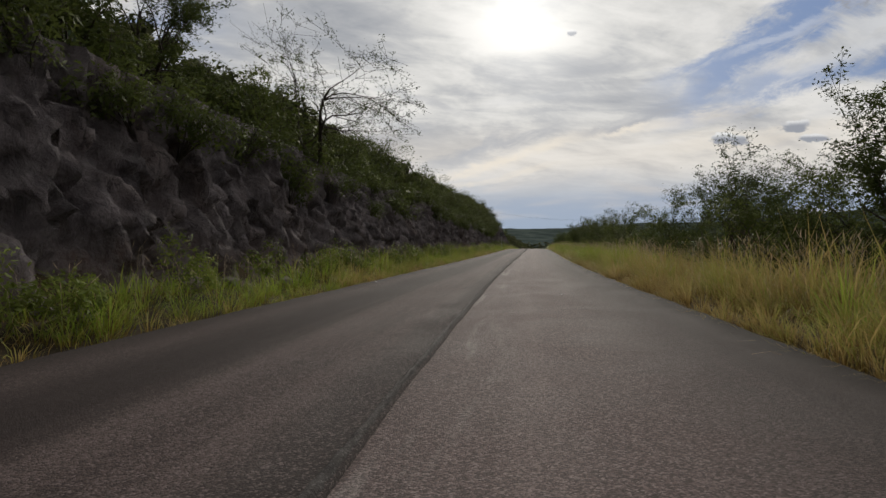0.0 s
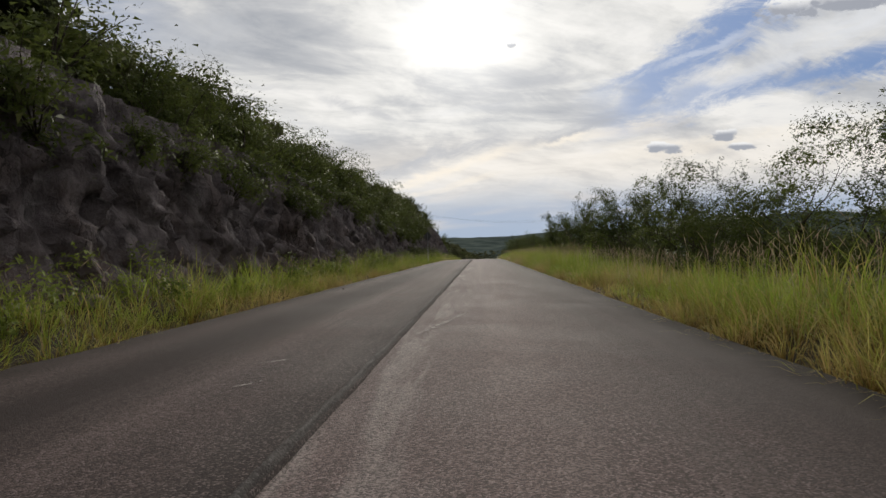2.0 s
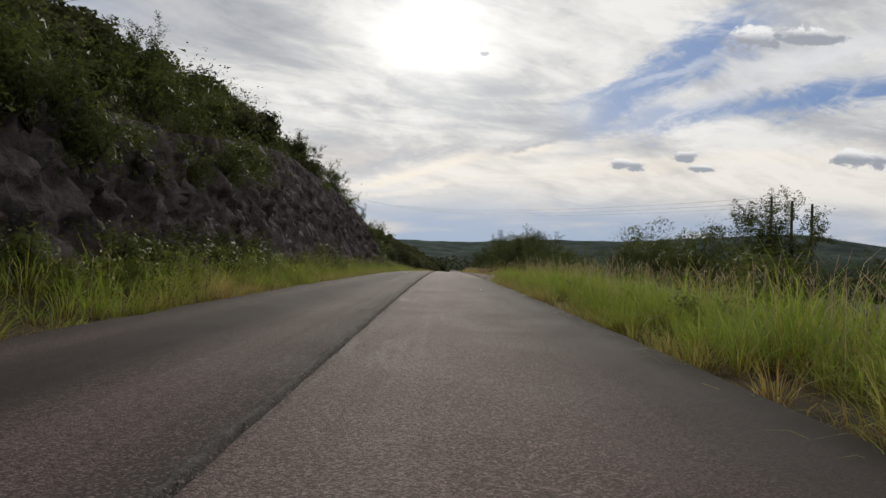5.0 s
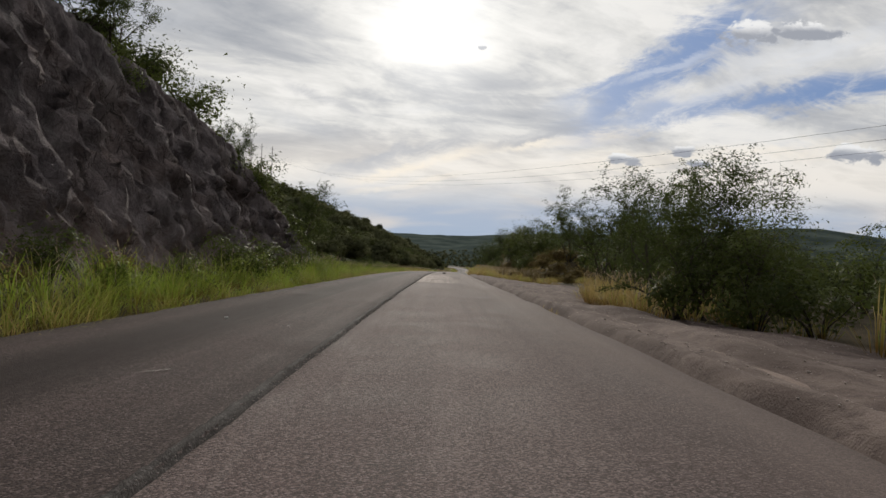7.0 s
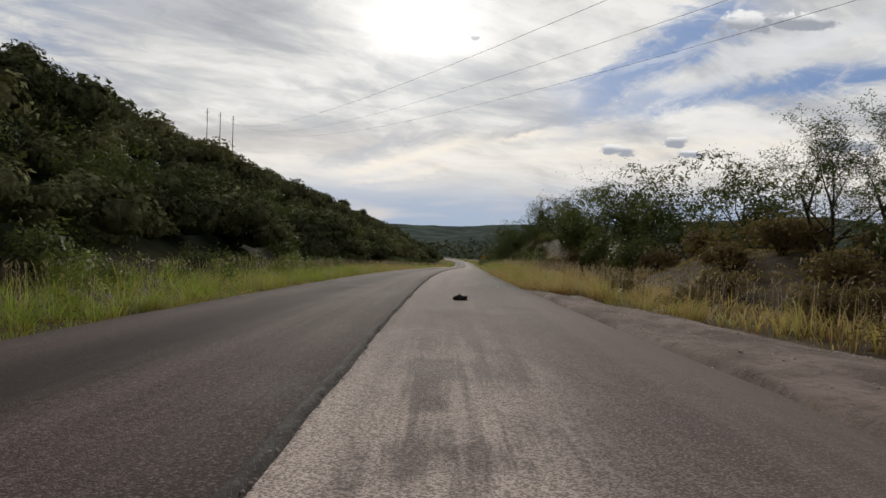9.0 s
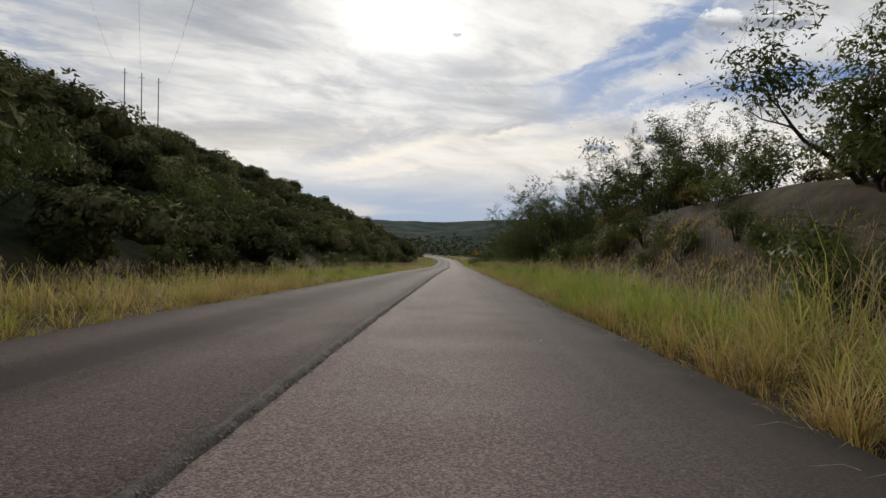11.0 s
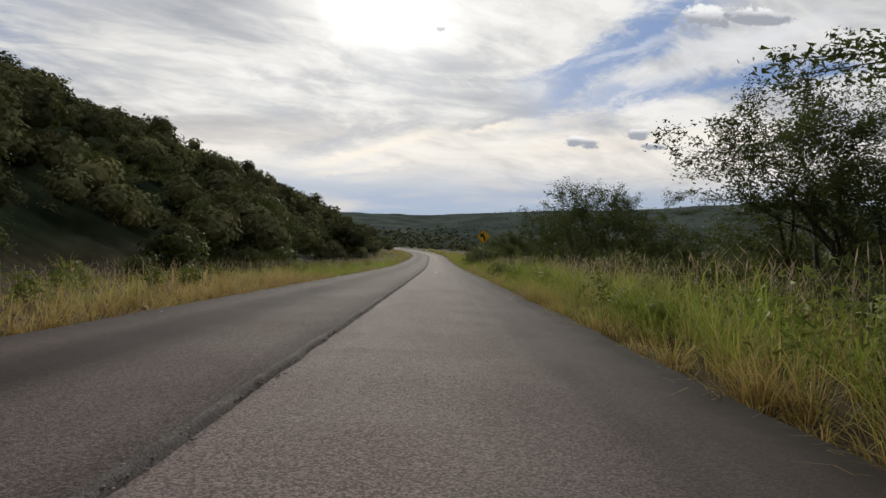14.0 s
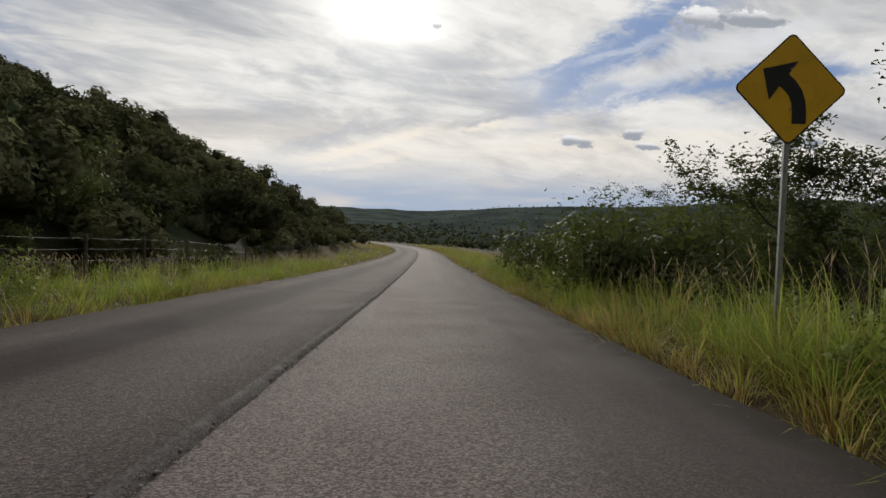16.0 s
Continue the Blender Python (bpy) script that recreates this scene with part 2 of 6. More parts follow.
def asphalt(name, dark, light, tint, wear, grain=0.62, worn=False, rim=1.1, overlay=False):
    grey = (tint[1] * 0.92, tint[1] * 0.90, tint[1] * 0.88)
    m, g = material(name)
    at = place(g)
    lane = g.add("ShaderNodeUVMap", uv_map="lane").outputs[0]
    s = g.add("ShaderNodeSeparateXYZ", {0: lane})
    across, along = s.outputs[0], s.outputs[1]
    stones = g.add("ShaderNodeTexVoronoi", {"Vector": at, "Scale": 88.0, "Randomness": 1.0})
    grit = g.noise(at, 210.0, 2.0, 0.6)
    blotch = g.noise(at, 0.9, 5.0, 0.6, 0.3)
    mottle = g.noise(at, 38.0, 4.0, 0.7)
    long = g.noise(g.vec(g.math("MULTIPLY", across, 1.7), g.math("MULTIPLY", along, 0.03), 0.0), 1.0, 5.0, 0.62, 0.2)
    fine = g.noise(g.vec(g.math("MULTIPLY", across, 12.0), g.math("MULTIPLY", along, 0.3), 4.0), 1.0, 4.0, 0.6)
    body = g.mix(g.span(blotch, 0.3, 0.7), dark, light)
    body = g.mix(g.math("MULTIPLY", g.span(long, 0.42, 0.66), wear), body, tint)
    body = g.mix(g.math("MULTIPLY", g.span(fine, 0.56, 0.75), 0.14 * wear), body, tint)
    body = g.mix(g.span(along, 212, 262, 0.0, 0.6), body, tint)
    body = g.mix(g.span(along, 285, 335, 0.0, 0.5), body, grey)
    if overlay:
        # old tar beside the joint of the first stretch
        tar = g.math("MULTIPLY", g.span(g.math("ADD", across, g.math("MULTIPLY", g.math("SUBTRACT", blotch, 0.5), 0.7)), -0.62, -0.22), g.span(along, 175, 60, 0.25, 0.75))
        body = g.mix(tar, body, (0.040, 0.032, 0.030))
    if worn:
        # dust rubbed pale beside the joint, in patches
        rub = g.noise(g.vec(g.math("MULTIPLY", across, 2.2), g.math("MULTIPLY", along, 0.28), 6.0), 1.0, 5.0, 0.66, 0.5)
        rub = g.math("MULTIPLY", g.span(rub, 0.50, 0.64), g.math("MULTIPLY", g.span(across, 1.1, 0.0), g.span(along, 150, 90, 0.25, 0.7)))
        body = g.mix(rub, body, (0.37, 0.325, 0.30))
        # a stretch scraped pale, blotchy, with a straight start and fading sides
        ragged = g.noise(g.vec(g.math("MULTIPLY", across, 1.3), g.math("MULTIPLY", along, 0.35), 2.0), 1.0, 6.0, 0.65, 0.4)
        begin = g.span(g.math("ADD", along, g.math("MULTIPLY", ragged, 0.5)), 183.6, 184.0)
        finish_off = g.span(g.math("ADD", along, g.math("MULTIPLY", ragged, 9.0)), 214.0, 204.0)
        flank = g.span(g.math("ADD", across, g.math("MULTIPLY", ragged, 2.4)), 3.7, 2.5)
        drag = g.noise(g.vec(g.math("MULTIPLY", across, 4.4), g.math("MULTIPLY", along, 0.12), 8.0), 1.0, 6.0, 0.72, 0.4)
        blot = g.span(g.math("ADD", g.math("MULTIPLY", g.math("ADD", blotch, drag), 0.36), g.math("MULTIPLY", ragged, 0.28)), 0.44, 0.55, 0.06, 1.0)
        blot = g.math("MAXIMUM", blot, g.span(g.math("ADD", across, g.math("MULTIPLY", drag, 0.5)), 0.85, 0.55))
        scraped = g.math("MULTIPLY", g.math("MULTIPLY", begin, finish_off), g.math("MULTIPLY", flank, blot))
        under = g.math("MULTIPLY", g.math("MULTIPLY", begin, finish_off), flank)
        body = g.mix(g.math("MULTIPLY", under, 0.6), body, (0.135, 0.105, 0.095))
        body = g.mix(g.math("MULTIPLY", scraped, 0.95), body, (0.60, 0.50, 0.445))
    cell = g.add("ShaderNodeSeparateXYZ", {0: stones.outputs["Color"]}).outputs[0]
    body = g.mix(g.math("MULTIPLY", g.span(cell, 0.62, 0.30), grain), body, (0.022, 0.018, 0.017))
    body = g.mix(g.math("MULTIPLY", g.span(cell, 0.74, 0.98), grain), body, (tint[0] * 1.35, tint[1] * 1.4, tint[2] * 1.45))
    body = g.mix(g.math("MULTIPLY", g.span(grit, 0.50, 0.70), 0.5 * grain), body, (0.035, 0.029, 0.027))
    body = g.mix(g.math("MULTIPLY", g.span(mottle, 0.50, 0.36), 0.40 * grain), body, (0.030, 0.025, 0.024))
    body = g.mix(g.math("MULTIPLY", g.span(mottle, 0.57, 0.70), 0.25 * grain), body, (0.30, 0.27, 0.255))
    # lane edges: corner vignetting and grass shade painted in as dark colour
    edge = g.span(g.math("ADD", g.math("ABSOLUTE", across), g.math("MULTIPLY", g.math("SUBTRACT", long, 0.5), 1.6)), rim, rim + 2.0)
    beside = g.math("MULTIPLY", g.span(along, 146, 156), g.span(along, 224, 212))
    clean = g.math("SUBTRACT", 1.0, beside)
    body = g.mix(g.math("MULTIPLY", edge, g.math("ADD", 0.28, g.math("MULTIPLY", clean, 0.6))), body, (0.034, 0.026, 0.023))
    blown = g.span(g.math("ADD", across, g.math("MULTIPLY", g.math("ADD", blotch, long), 1.2)), 3.3, 4.7)
    body = g.mix(g.math("MULTIPLY", g.math("MULTIPLY", blown, beside), 0.5), body, (0.185, 0.142, 0.125))
    # outermost strip: dark soil, and shade of the overhanging grass painted with it
    brink = g.span(g.math("ADD", across, g.math("MULTIPLY", blotch, 0.5)), 3.35, 3.75)
    body = g.mix(g.math("MULTIPLY", g.math("MULTIPLY", brink, clean), 0.85), body, (0.020, 0.014, 0.011))
    if overlay:
        # a darker band along the lane, about two metres left of the middle
        sway = g.math("ADD", across, g.math("MULTIPLY", g.math("SUBTRACT", long, 0.5), 0.8))
        dull = g.math("MULTIPLY", g.span(g.math("ABSOLUTE", g.math("ADD", sway, 2.1)), 1.0, 0.15), 0.8)
        body = g.mix(dull, body, (0.021, 0.015, 0.014))
    rough = g.span(blotch, 0.2, 0.8, 0.80, 0.92)
    shader = principled(g, body, rough, spec=0.10 if overlay else 0.18)
    height = g.math("ADD", g.math("MULTIPLY", stones.outputs["Distance"], -0.9), g.math("MULTIPLY", grit, 0.5))
    finish(g, shader, height, 0.006, 0.7)
    return m


ROAD_OLD = asphalt("road_right_lane", (0.118, 0.081, 0.075), (0.160, 0.114, 0.106), (0.240, 0.180, 0.166), 0.55, worn=True)
ROAD_NEW = asphalt("road_left_lane", (0.068, 0.048, 0.045), (0.098, 0.071, 0.066), (0.160, 0.120, 0.111), 0.6, rim=2.3, overlay=True)
ROAD_EDGE = asphalt("road_raw_edge", (0.030, 0.026, 0.025), (0.060, 0.052, 0.049), (0.11, 0.096, 0.09), 0.3, 0.5, rim=9.0)


def earth():
    m, g = material("soil_and_thatch")
    at = place(g)
    woods = g.add("ShaderNodeAttribute", attribute_name="woods").outputs["Fac"]
    dirt = g.add("ShaderNodeAttribute", attribute_name="dirt").outputs["Fac"]
    big, mid, fine = g.noise(at, 0.06, 5.0, 0.6), g.noise(at, 0.9, 6.0, 0.62, 0.3), g.noise(at, 14.0, 4.0, 0.65)
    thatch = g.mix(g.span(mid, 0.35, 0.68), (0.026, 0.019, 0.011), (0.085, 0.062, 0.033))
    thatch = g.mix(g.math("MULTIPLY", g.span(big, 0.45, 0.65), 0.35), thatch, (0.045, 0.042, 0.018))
    soil = g.mix(g.span(mid, 0.3, 0.7), (0.17, 0.125, 0.105), (0.30, 0.235, 0.20))
    soil = g.mix(g.math("MULTIPLY", g.span(fine, 0.5, 0.75), 0.6), soil, (0.12, 0.09, 0.075))
    crowns = g.add("ShaderNodeTexVoronoi", {"Vector": at, "Scale": 0.22}).outputs["Distance"]
    wood = g.mix(g.span(g.noise(at, 0.35, 6.0, 0.7, 0.4), 0.35, 0.65), (0.012, 0.018, 0.012), (0.030, 0.040, 0.023))
    wood = g.mix(g.math("MULTIPLY", g.span(g.noise(at, 0.012, 4.0, 0.6), 0.5, 0.68), 0.5), wood, (0.038, 0.048, 0.024))
    # haze over the far hills is painted into their colour
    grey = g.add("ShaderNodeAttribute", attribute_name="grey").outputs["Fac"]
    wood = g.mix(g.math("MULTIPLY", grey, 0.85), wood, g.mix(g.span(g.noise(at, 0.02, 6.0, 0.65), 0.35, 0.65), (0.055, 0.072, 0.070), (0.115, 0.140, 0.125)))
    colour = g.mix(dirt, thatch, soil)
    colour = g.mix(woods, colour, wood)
    height = g.math("ADD", g.math("MULTIPLY", mid, 0.7), g.math("MULTIPLY", fine, 0.25))
    height = g.math("ADD", height, g.math("MULTIPLY", g.math("MULTIPLY", crowns, woods), -6.0))
    finish(g, principled(g, colour, 0.95, spec=g.math("MULTIPLY", g.math("SUBTRACT", 1.0, woods), 0.12)), height, 0.12, 0.8)
    return m


EARTH = earth()


def rock():
    m, g = material("dark_cut_rock")
    at = place(g)
    tall = g.add("ShaderNodeMapping", {0: at, 3: (1.0, 1.0, 0.55)}).outputs[0]
    big, mid = g.noise(tall, 0.35, 6.0, 0.62, 0.6), g.noise(tall, 1.8, 6.0, 0.65, 0.4)
    fine = g.noise(at, 11.0, 5.0, 0.7)
    cracks = g.add("ShaderNodeTexVoronoi", {"Vector": g.add("ShaderNodeVectorMath", {0: tall, 1: g.vec(g.math("MULTIPLY", mid, 0.8), mid, mid)}).outputs[0],
                                            "Scale": 1.7}, feature="DISTANCE_TO_EDGE").outputs[0]
    body = g.mix(g.span(mid, 0.3, 0.7), (0.054, 0.045, 0.049), (0.200, 0.170, 0.174))
    body = g.mix(g.math("MULTIPLY", g.span(big, 0.48, 0.66), 0.4), body, (0.13, 0.09, 0.078))
    body = g.mix(g.math("MULTIPLY", g.span(g.noise(tall, 0.8, 4.0, 0.6, 0.5), 0.55, 0.7), 0.3), body, (0.25, 0.232, 0.225))
    body = g.mix(g.math("MULTIPLY", g.span(fine, 0.5, 0.72), 0.5), body, (0.06, 0.052, 0.05))
    body = g.mix(g.math("MULTIPLY", g.span(cracks, 0.03, 0.0), g.span(big, 0.5, 0.6)), body, (0.03, 0.026, 0.025))
    low = g.math("ADD", g.add("ShaderNodeAttribute", attribute_name="level").outputs["Fac"], g.math("MULTIPLY", g.math("SUBTRACT", mid, 0.5), 0.5))
    body = g.mix(g.span(low, 0.32, 0.12, 0.0, 0.6), body, g.mix(g.span(fine, 0.4, 0.65), (0.13, 0.082, 0.066), (0.22, 0.18, 0.165)))
    height = g.math("ADD", g.math("ADD", g.math("MULTIPLY", mid, 1.2), g.math("MULTIPLY", fine, 0.8)), g.span(cracks, 0.0, 0.12, 0.0, 0.25))
    finish(g, principled(g, body, 0.9, spec=0.25), height, 0.12, 0.8)
    return m


ROCK = rock()


def leaf(name, dark, light, dry, broad=0.55, shine=0.06, through_light=0.35, massed=False):
    """Foliage: lit from in front and glowing a little when lit from behind."""
    m, g = material(name)
    geo = g.add("ShaderNodeNewGeometry")
    chance = geo.outputs["Random Per Island"]
    patch = g.noise(geo.outputs["Position"], broad, 3.0, 0.6)
    colour = g.mix(g.math("ADD", g.math("MULTIPLY", chance, 0.16), g.math("MULTIPLY", g.span(patch, 0.36, 0.64), 0.8)), dark, light)
    colour = g.mix(g.span(chance, 0.94, 1.0), colour, dry)
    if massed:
        # shade in the hollows and light on the tufts, put into the colour
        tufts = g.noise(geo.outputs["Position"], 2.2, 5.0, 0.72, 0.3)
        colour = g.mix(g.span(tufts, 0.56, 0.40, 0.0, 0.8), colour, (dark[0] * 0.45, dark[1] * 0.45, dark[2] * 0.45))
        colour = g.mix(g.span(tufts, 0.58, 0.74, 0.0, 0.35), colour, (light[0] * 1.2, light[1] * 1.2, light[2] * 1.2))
    colour = g.mix(g.math("MULTIPLY", g.add("ShaderNodeAttribute", attribute_name="tone").outputs["Fac"], 0.7), colour, (light[0] * 1.5, light[1] * 1.4, light[2] * 1.35))
    front = principled(g, colour, 0.6, spec=shine)
    if massed:
        g.put(front.inputs["Normal"], g.add("ShaderNodeBump", {"Strength": 0.6, "Distance": 0.25, "Height": tufts}).outputs[0])
    back = g.add("ShaderNodeBsdfTranslucent", {0: g.mix(0.35, colour, (0.16, 0.20, 0.03))})
    g.add("ShaderNodeOutputMaterial", {0: g.add("ShaderNodeMixShader", {0: through_light, 1: front.outputs[0], 2: back.outputs[0]}).outputs[0]})
    return m


LEAF_TREE = leaf("mesquite_leaves", (0.026, 0.037, 0.016), (0.078, 0.100, 0.040), (0.08, 0.08, 0.04))
LEAF_PALE = leaf("pale_feathery_leaves", (0.045, 0.066, 0.024), (0.095, 0.125, 0.048), (0.14, 0.13, 0.06))
LEAF_BUSH = leaf("bush_leaves", (0.038, 0.051, 0.019), (0.130, 0.155, 0.052), (0.13, 0.12, 0.058))
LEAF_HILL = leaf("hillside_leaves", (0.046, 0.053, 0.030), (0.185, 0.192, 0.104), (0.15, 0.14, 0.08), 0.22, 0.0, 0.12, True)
LEAF_WEED = leaf("weed_leaves", (0.085, 0.115, 0.026), (0.26, 0.31, 0.07), (0.24, 0.21, 0.10), 0.8)
LEAF_RUST = leaf("dry_bush_leaves", (0.10, 0.060, 0.030), (0.22, 0.15, 0.07), (0.28, 0.21, 0.10))


def grass_material():
    m, g = material("roadside_grass")
    geo = g.add("ShaderNodeNewGeometry")
    chance = geo.outputs["Random Per Island"]
    dry = g.add("ShaderNodeAttribute", attribute_name="dry").outputs["Fac"]
    tip = g.add("ShaderNodeAttribute", attribute_name="tip").outputs["Fac"]
    patch = g.noise(geo.outputs["Position"], 1.3, 4.0, 0.65)
    shift = g.math("ADD", g.math("MULTIPLY", chance, 0.45), g.span(patch, 0.32, 0.68, 0.0, 0.55))
    green = g.mix(shift, (0.120, 0.200, 0.020), (0.38, 0.49, 0.070))
    straw = g.mix(shift, (0.30, 0.190, 0.060), (0.62, 0.47, 0.21))
    colour = g.mix(dry, green, straw)
    # blade feet: brown dead straw, with the shade low in the grass painted in
    colour = g.mix(g.span(tip, 0.50, 0.05, 0.0, 0.9), colour, g.mix(chance, (0.085, 0.048, 0.014), (0.28, 0.160, 0.040)))
    front = principled(g, colour, 0.55, spec=0.12)
    back = g.add("ShaderNodeBsdfTranslucent", {0: colour})
    g.add("ShaderNodeOutputMaterial", {0: g.add("ShaderNodeMixShader", {0: 0.46, 1: front.outputs[0], 2: back.outputs[0]}).outputs[0]})
    return m


GRASS = grass_material()
HEADS = leaf("grass_seed_heads", (0.38, 0.27, 0.21), (0.62, 0.48, 0.39), (0.62, 0.52, 0.38), 0.55, 0.1, 0.5)


def bark():
    m, g = material("grey_brown_bark")
    at = place(g)
    ridges = g.noise(g.add("ShaderNodeMapping", {0: at, 3: (9.0, 9.0, 2.0)}).outputs[0], 2.0, 5.0, 0.65, 0.4)
    colour = g.mix(g.span(ridges, 0.3, 0.7), (0.030, 0.024, 0.019), (0.105, 0.088, 0.070))
    finish(g, principled(g, colour, 0.9, spec=0.2), ridges, 0.03, 0.8)
    return m


BARK = bark()


def plain(name, colour, rough, metal=0.0, dirt=(0.05, 0.045, 0.04), amount=0.35, scale=9.0):
    m, g = material(name)
    at = place(g)
    stain = g.noise(at, scale, 5.0, 0.65, 0.3)
    fine = g.noise(at, scale * 12, 3.0, 0.6)
    shade = g.mix(g.math("MULTIPLY", g.span(stain, 0.45, 0.75), amount), colour, dirt)
    finish(g, principled(g, shade, g.span(stain, 0.3, 0.7, rough, min(1.0, rough + 0.2)), metal), fine, 0.002, 0.4)
    return m


STEEL = plain("galvanised_steel", (0.42, 0.43, 0.44), 0.45, 0.85)
SIGN_YELLOW = plain("yellow_sign_sheet", (0.92, 0.52, 0.014), 0.45, 0.0, (0.30, 0.17, 0.03), 0.25, 4.0)
SIGN_BLACK = plain("black_sign_sheet", (0.012, 0.012, 0.013), 0.5)
SIGN_BACK = plain("bare_sign_back", (0.16, 0.165, 0.175), 0.5, 0.5)
WOOD_POLE = plain("weathered_pole_wood", (0.085, 0.070, 0.058), 0.85)
CABLE = plain("cable_metal", (0.06, 0.06, 0.065), 0.5, 0.6)
LITTER_WHITE = plain("white_litter", (0.78, 0.78, 0.76), 0.6, 0.0, (0.3, 0.27, 0.24), 0.2)
STONE = plain("loose_stone", (0.20, 0.17, 0.155), 0.9, 0.0, (0.08, 0.065, 0.06), 0.6, 5.0)
# for the heap that stands in for a dead animal on the lane
ROADKILL_DARK = plain("dark_roadkill", (0.022, 0.021, 0.022), 0.8)
PEBBLE = plain("pale_pebbles", (0.50, 0.42, 0.375), 0.95, 0.0, (0.26, 0.20, 0.18), 0.6, 20.0)


CRUMB = plain("asphalt_crumb", (0.28, 0.235, 0.22), 0.9, 0.0, (0.07, 0.058, 0.053), 0.7, 40.0)


def chalk():
    """Dust smeared thinly: patchy, so that the asphalt shows through."""
    m, g = material("pale_road_scuff")
    at = place(g)
    cover = g.math("MULTIPLY", g.span(g.noise(at, 7.0, 6.0, 0.7, 0.4), 0.33, 0.6), g.span(g.noise(at, 60.0, 3.0, 0.6), 0.25, 0.55))
    cover = g.math("MULTIPLY", cover, g.span(g.add("ShaderNodeAttribute", attribute_name="cover").outputs["Fac"], 0.0, 0.6))
    dust = principled(g, (0.50, 0.455, 0.425), 0.95, spec=0.1)
    clear = g.add("ShaderNodeBsdfTransparent")
    g.add("ShaderNodeOutputMaterial", {0: g.add("ShaderNodeMixShader", {0: g.math("MULTIPLY", cover, 0.65), 1: clear.outputs[0], 2: dust.outputs[0]}).outputs[0]})
    return m


CHALK = chalk()


def bare_dirt():
    m, g = material("pull_off_dirt")
    at = place(g)
    mid, fine, tiny = g.noise(at, 0.7, 6.0, 0.62, 0.4), g.noise(at, 7.0, 5.0, 0.68, 0.3), g.noise(at, 55.0, 3.0, 0.6)
    colour = g.mix(g.span(mid, 0.32, 0.68), (0.105, 0.078, 0.068), (0.235, 0.185, 0.162))
    colour = g.mix(g.math("MULTIPLY", g.span(fine, 0.45, 0.7), 0.55), colour, (0.075, 0.056, 0.050))
    colour = g.mix(g.math("MULTIPLY", g.span(tiny, 0.55, 0.75), 0.5), colour, (0.30, 0.25, 0.22))
    height = g.math("ADD", g.math("MULTIPLY", fine, 0.7), g.math("MULTIPLY", tiny, 0.25))
    finish(g, principled(g, colour, 0.95, spec=0.1), height, 0.05, 0.8)
    return m


DIRT = bare_dirt()


# ---- helpers for shapes ----
TABLES = {}


def value_noise(x, y, seed=0):
    """Smooth noise from 0 to 1 at arrays of places."""
    if seed not in TABLES:
        TABLES[seed] = np.random.RandomState(seed).rand(256, 256)
    table = TABLES[seed]
    i, j = np.floor(x).astype(int), np.floor(y).astype(int)
    fx, fy = x - i, y - j
    fx, fy = fx * fx * (3 - 2 * fx), fy * fy * (3 - 2 * fy)
    a, b = table[i % 256, j % 256], table[(i + 1) % 256, j % 256]
    c, d = table[i % 256, (j + 1) % 256], table[(i + 1) % 256, (j + 1) % 256]
    return (a * (1 - fx) + b * fx) * (1 - fy) + (c * (1 - fx) + d * fx) * fy


def fbm(x, y, octaves=4, seed=0, gain=0.5):
    """Layered noise, about -0.5 to 0.5."""
    total, size, norm = 0.0, 1.0, 0.0
    for k in range(octaves):
        total = total + size * (value_noise(x * 2**k, y * 2**k, seed + k) - 0.5)
        norm, size = norm + size, size * gain
    return total / norm


def step(x, a, b):
    """0 before a, 1 after b, smooth between."""
    k = np.clip((x - a) / (b - a), 0, 1)
    return k * k * (3 - 2 * k)


def mesh_of(name, verts, quads=None, tris=None, mat=None, smooth=False, floats=(), uv=None, normals=None):
    """A mesh from arrays, with named values per corner point and a lane map."""
    me = bpy.data.meshes.new(name)
    verts = np.asarray(verts, np.float32)
    me.vertices.add(len(verts))
    me.vertices.foreach_set("co", verts.ravel())
    sets = [np.asarray(f, np.int32) for f in (quads, tris) if f is not None and len(f)]
    loops = np.concatenate([f.ravel() for f in sets])
    totals = np.concatenate([np.full(len(f), f.shape[1], np.int32) for f in sets])
    me.loops.add(len(loops))
    me.loops.foreach_set("vertex_index", loops)
    me.polygons.add(len(totals))
    me.polygons.foreach_set("loop_start", np.r_[0, np.cumsum(totals)[:-1]].astype(np.int32))
    if smooth:
        me.polygons.foreach_set("use_smooth", np.ones(len(totals), bool))
    for key, values in floats:
        me.attributes.new(key, "FLOAT", "POINT").data.foreach_set("value", np.asarray(values, np.float32))
    if uv is not None:
        layer = me.uv_layers.new(name="lane")
        layer.data.foreach_set("uv", np.asarray(uv, np.float32)[loops].ravel())
    me.update(calc_edges=True)
    if normals is not None:
        me.polygons.foreach_set("use_smooth", np.ones(len(totals), bool))
        me.normals_split_custom_set_from_vertices(np.asarray(normals, np.float32))
    if mat:
        me.materials.append(mat)
    return me


def grid_faces(rows, cols):
    i = np.arange((rows - 1) * cols).reshape(rows - 1, cols)[:, :-1].ravel()
    return np.stack([i, i + 1, i + cols + 1, i + cols], 1)


def bm_mesh(name, bm, mat):
    me = bpy.data.meshes.new(name)
    bm.to_mesh(me)
    bm.free()
    me.materials.append(mat)
    return me


def part(name, bm, mat, parent, label=""):
    """One mesh object under a thing or a part."""
    ob = new(name, bm_mesh(name, bm, mat))
    ob.parent = parent
    if label:
        ob["label"] = label
    return ob


def under(name, me, parent, label=""):
    ob = new(name, me)
    ob.parent = parent
    if label:
        ob["label"] = label
    return ob


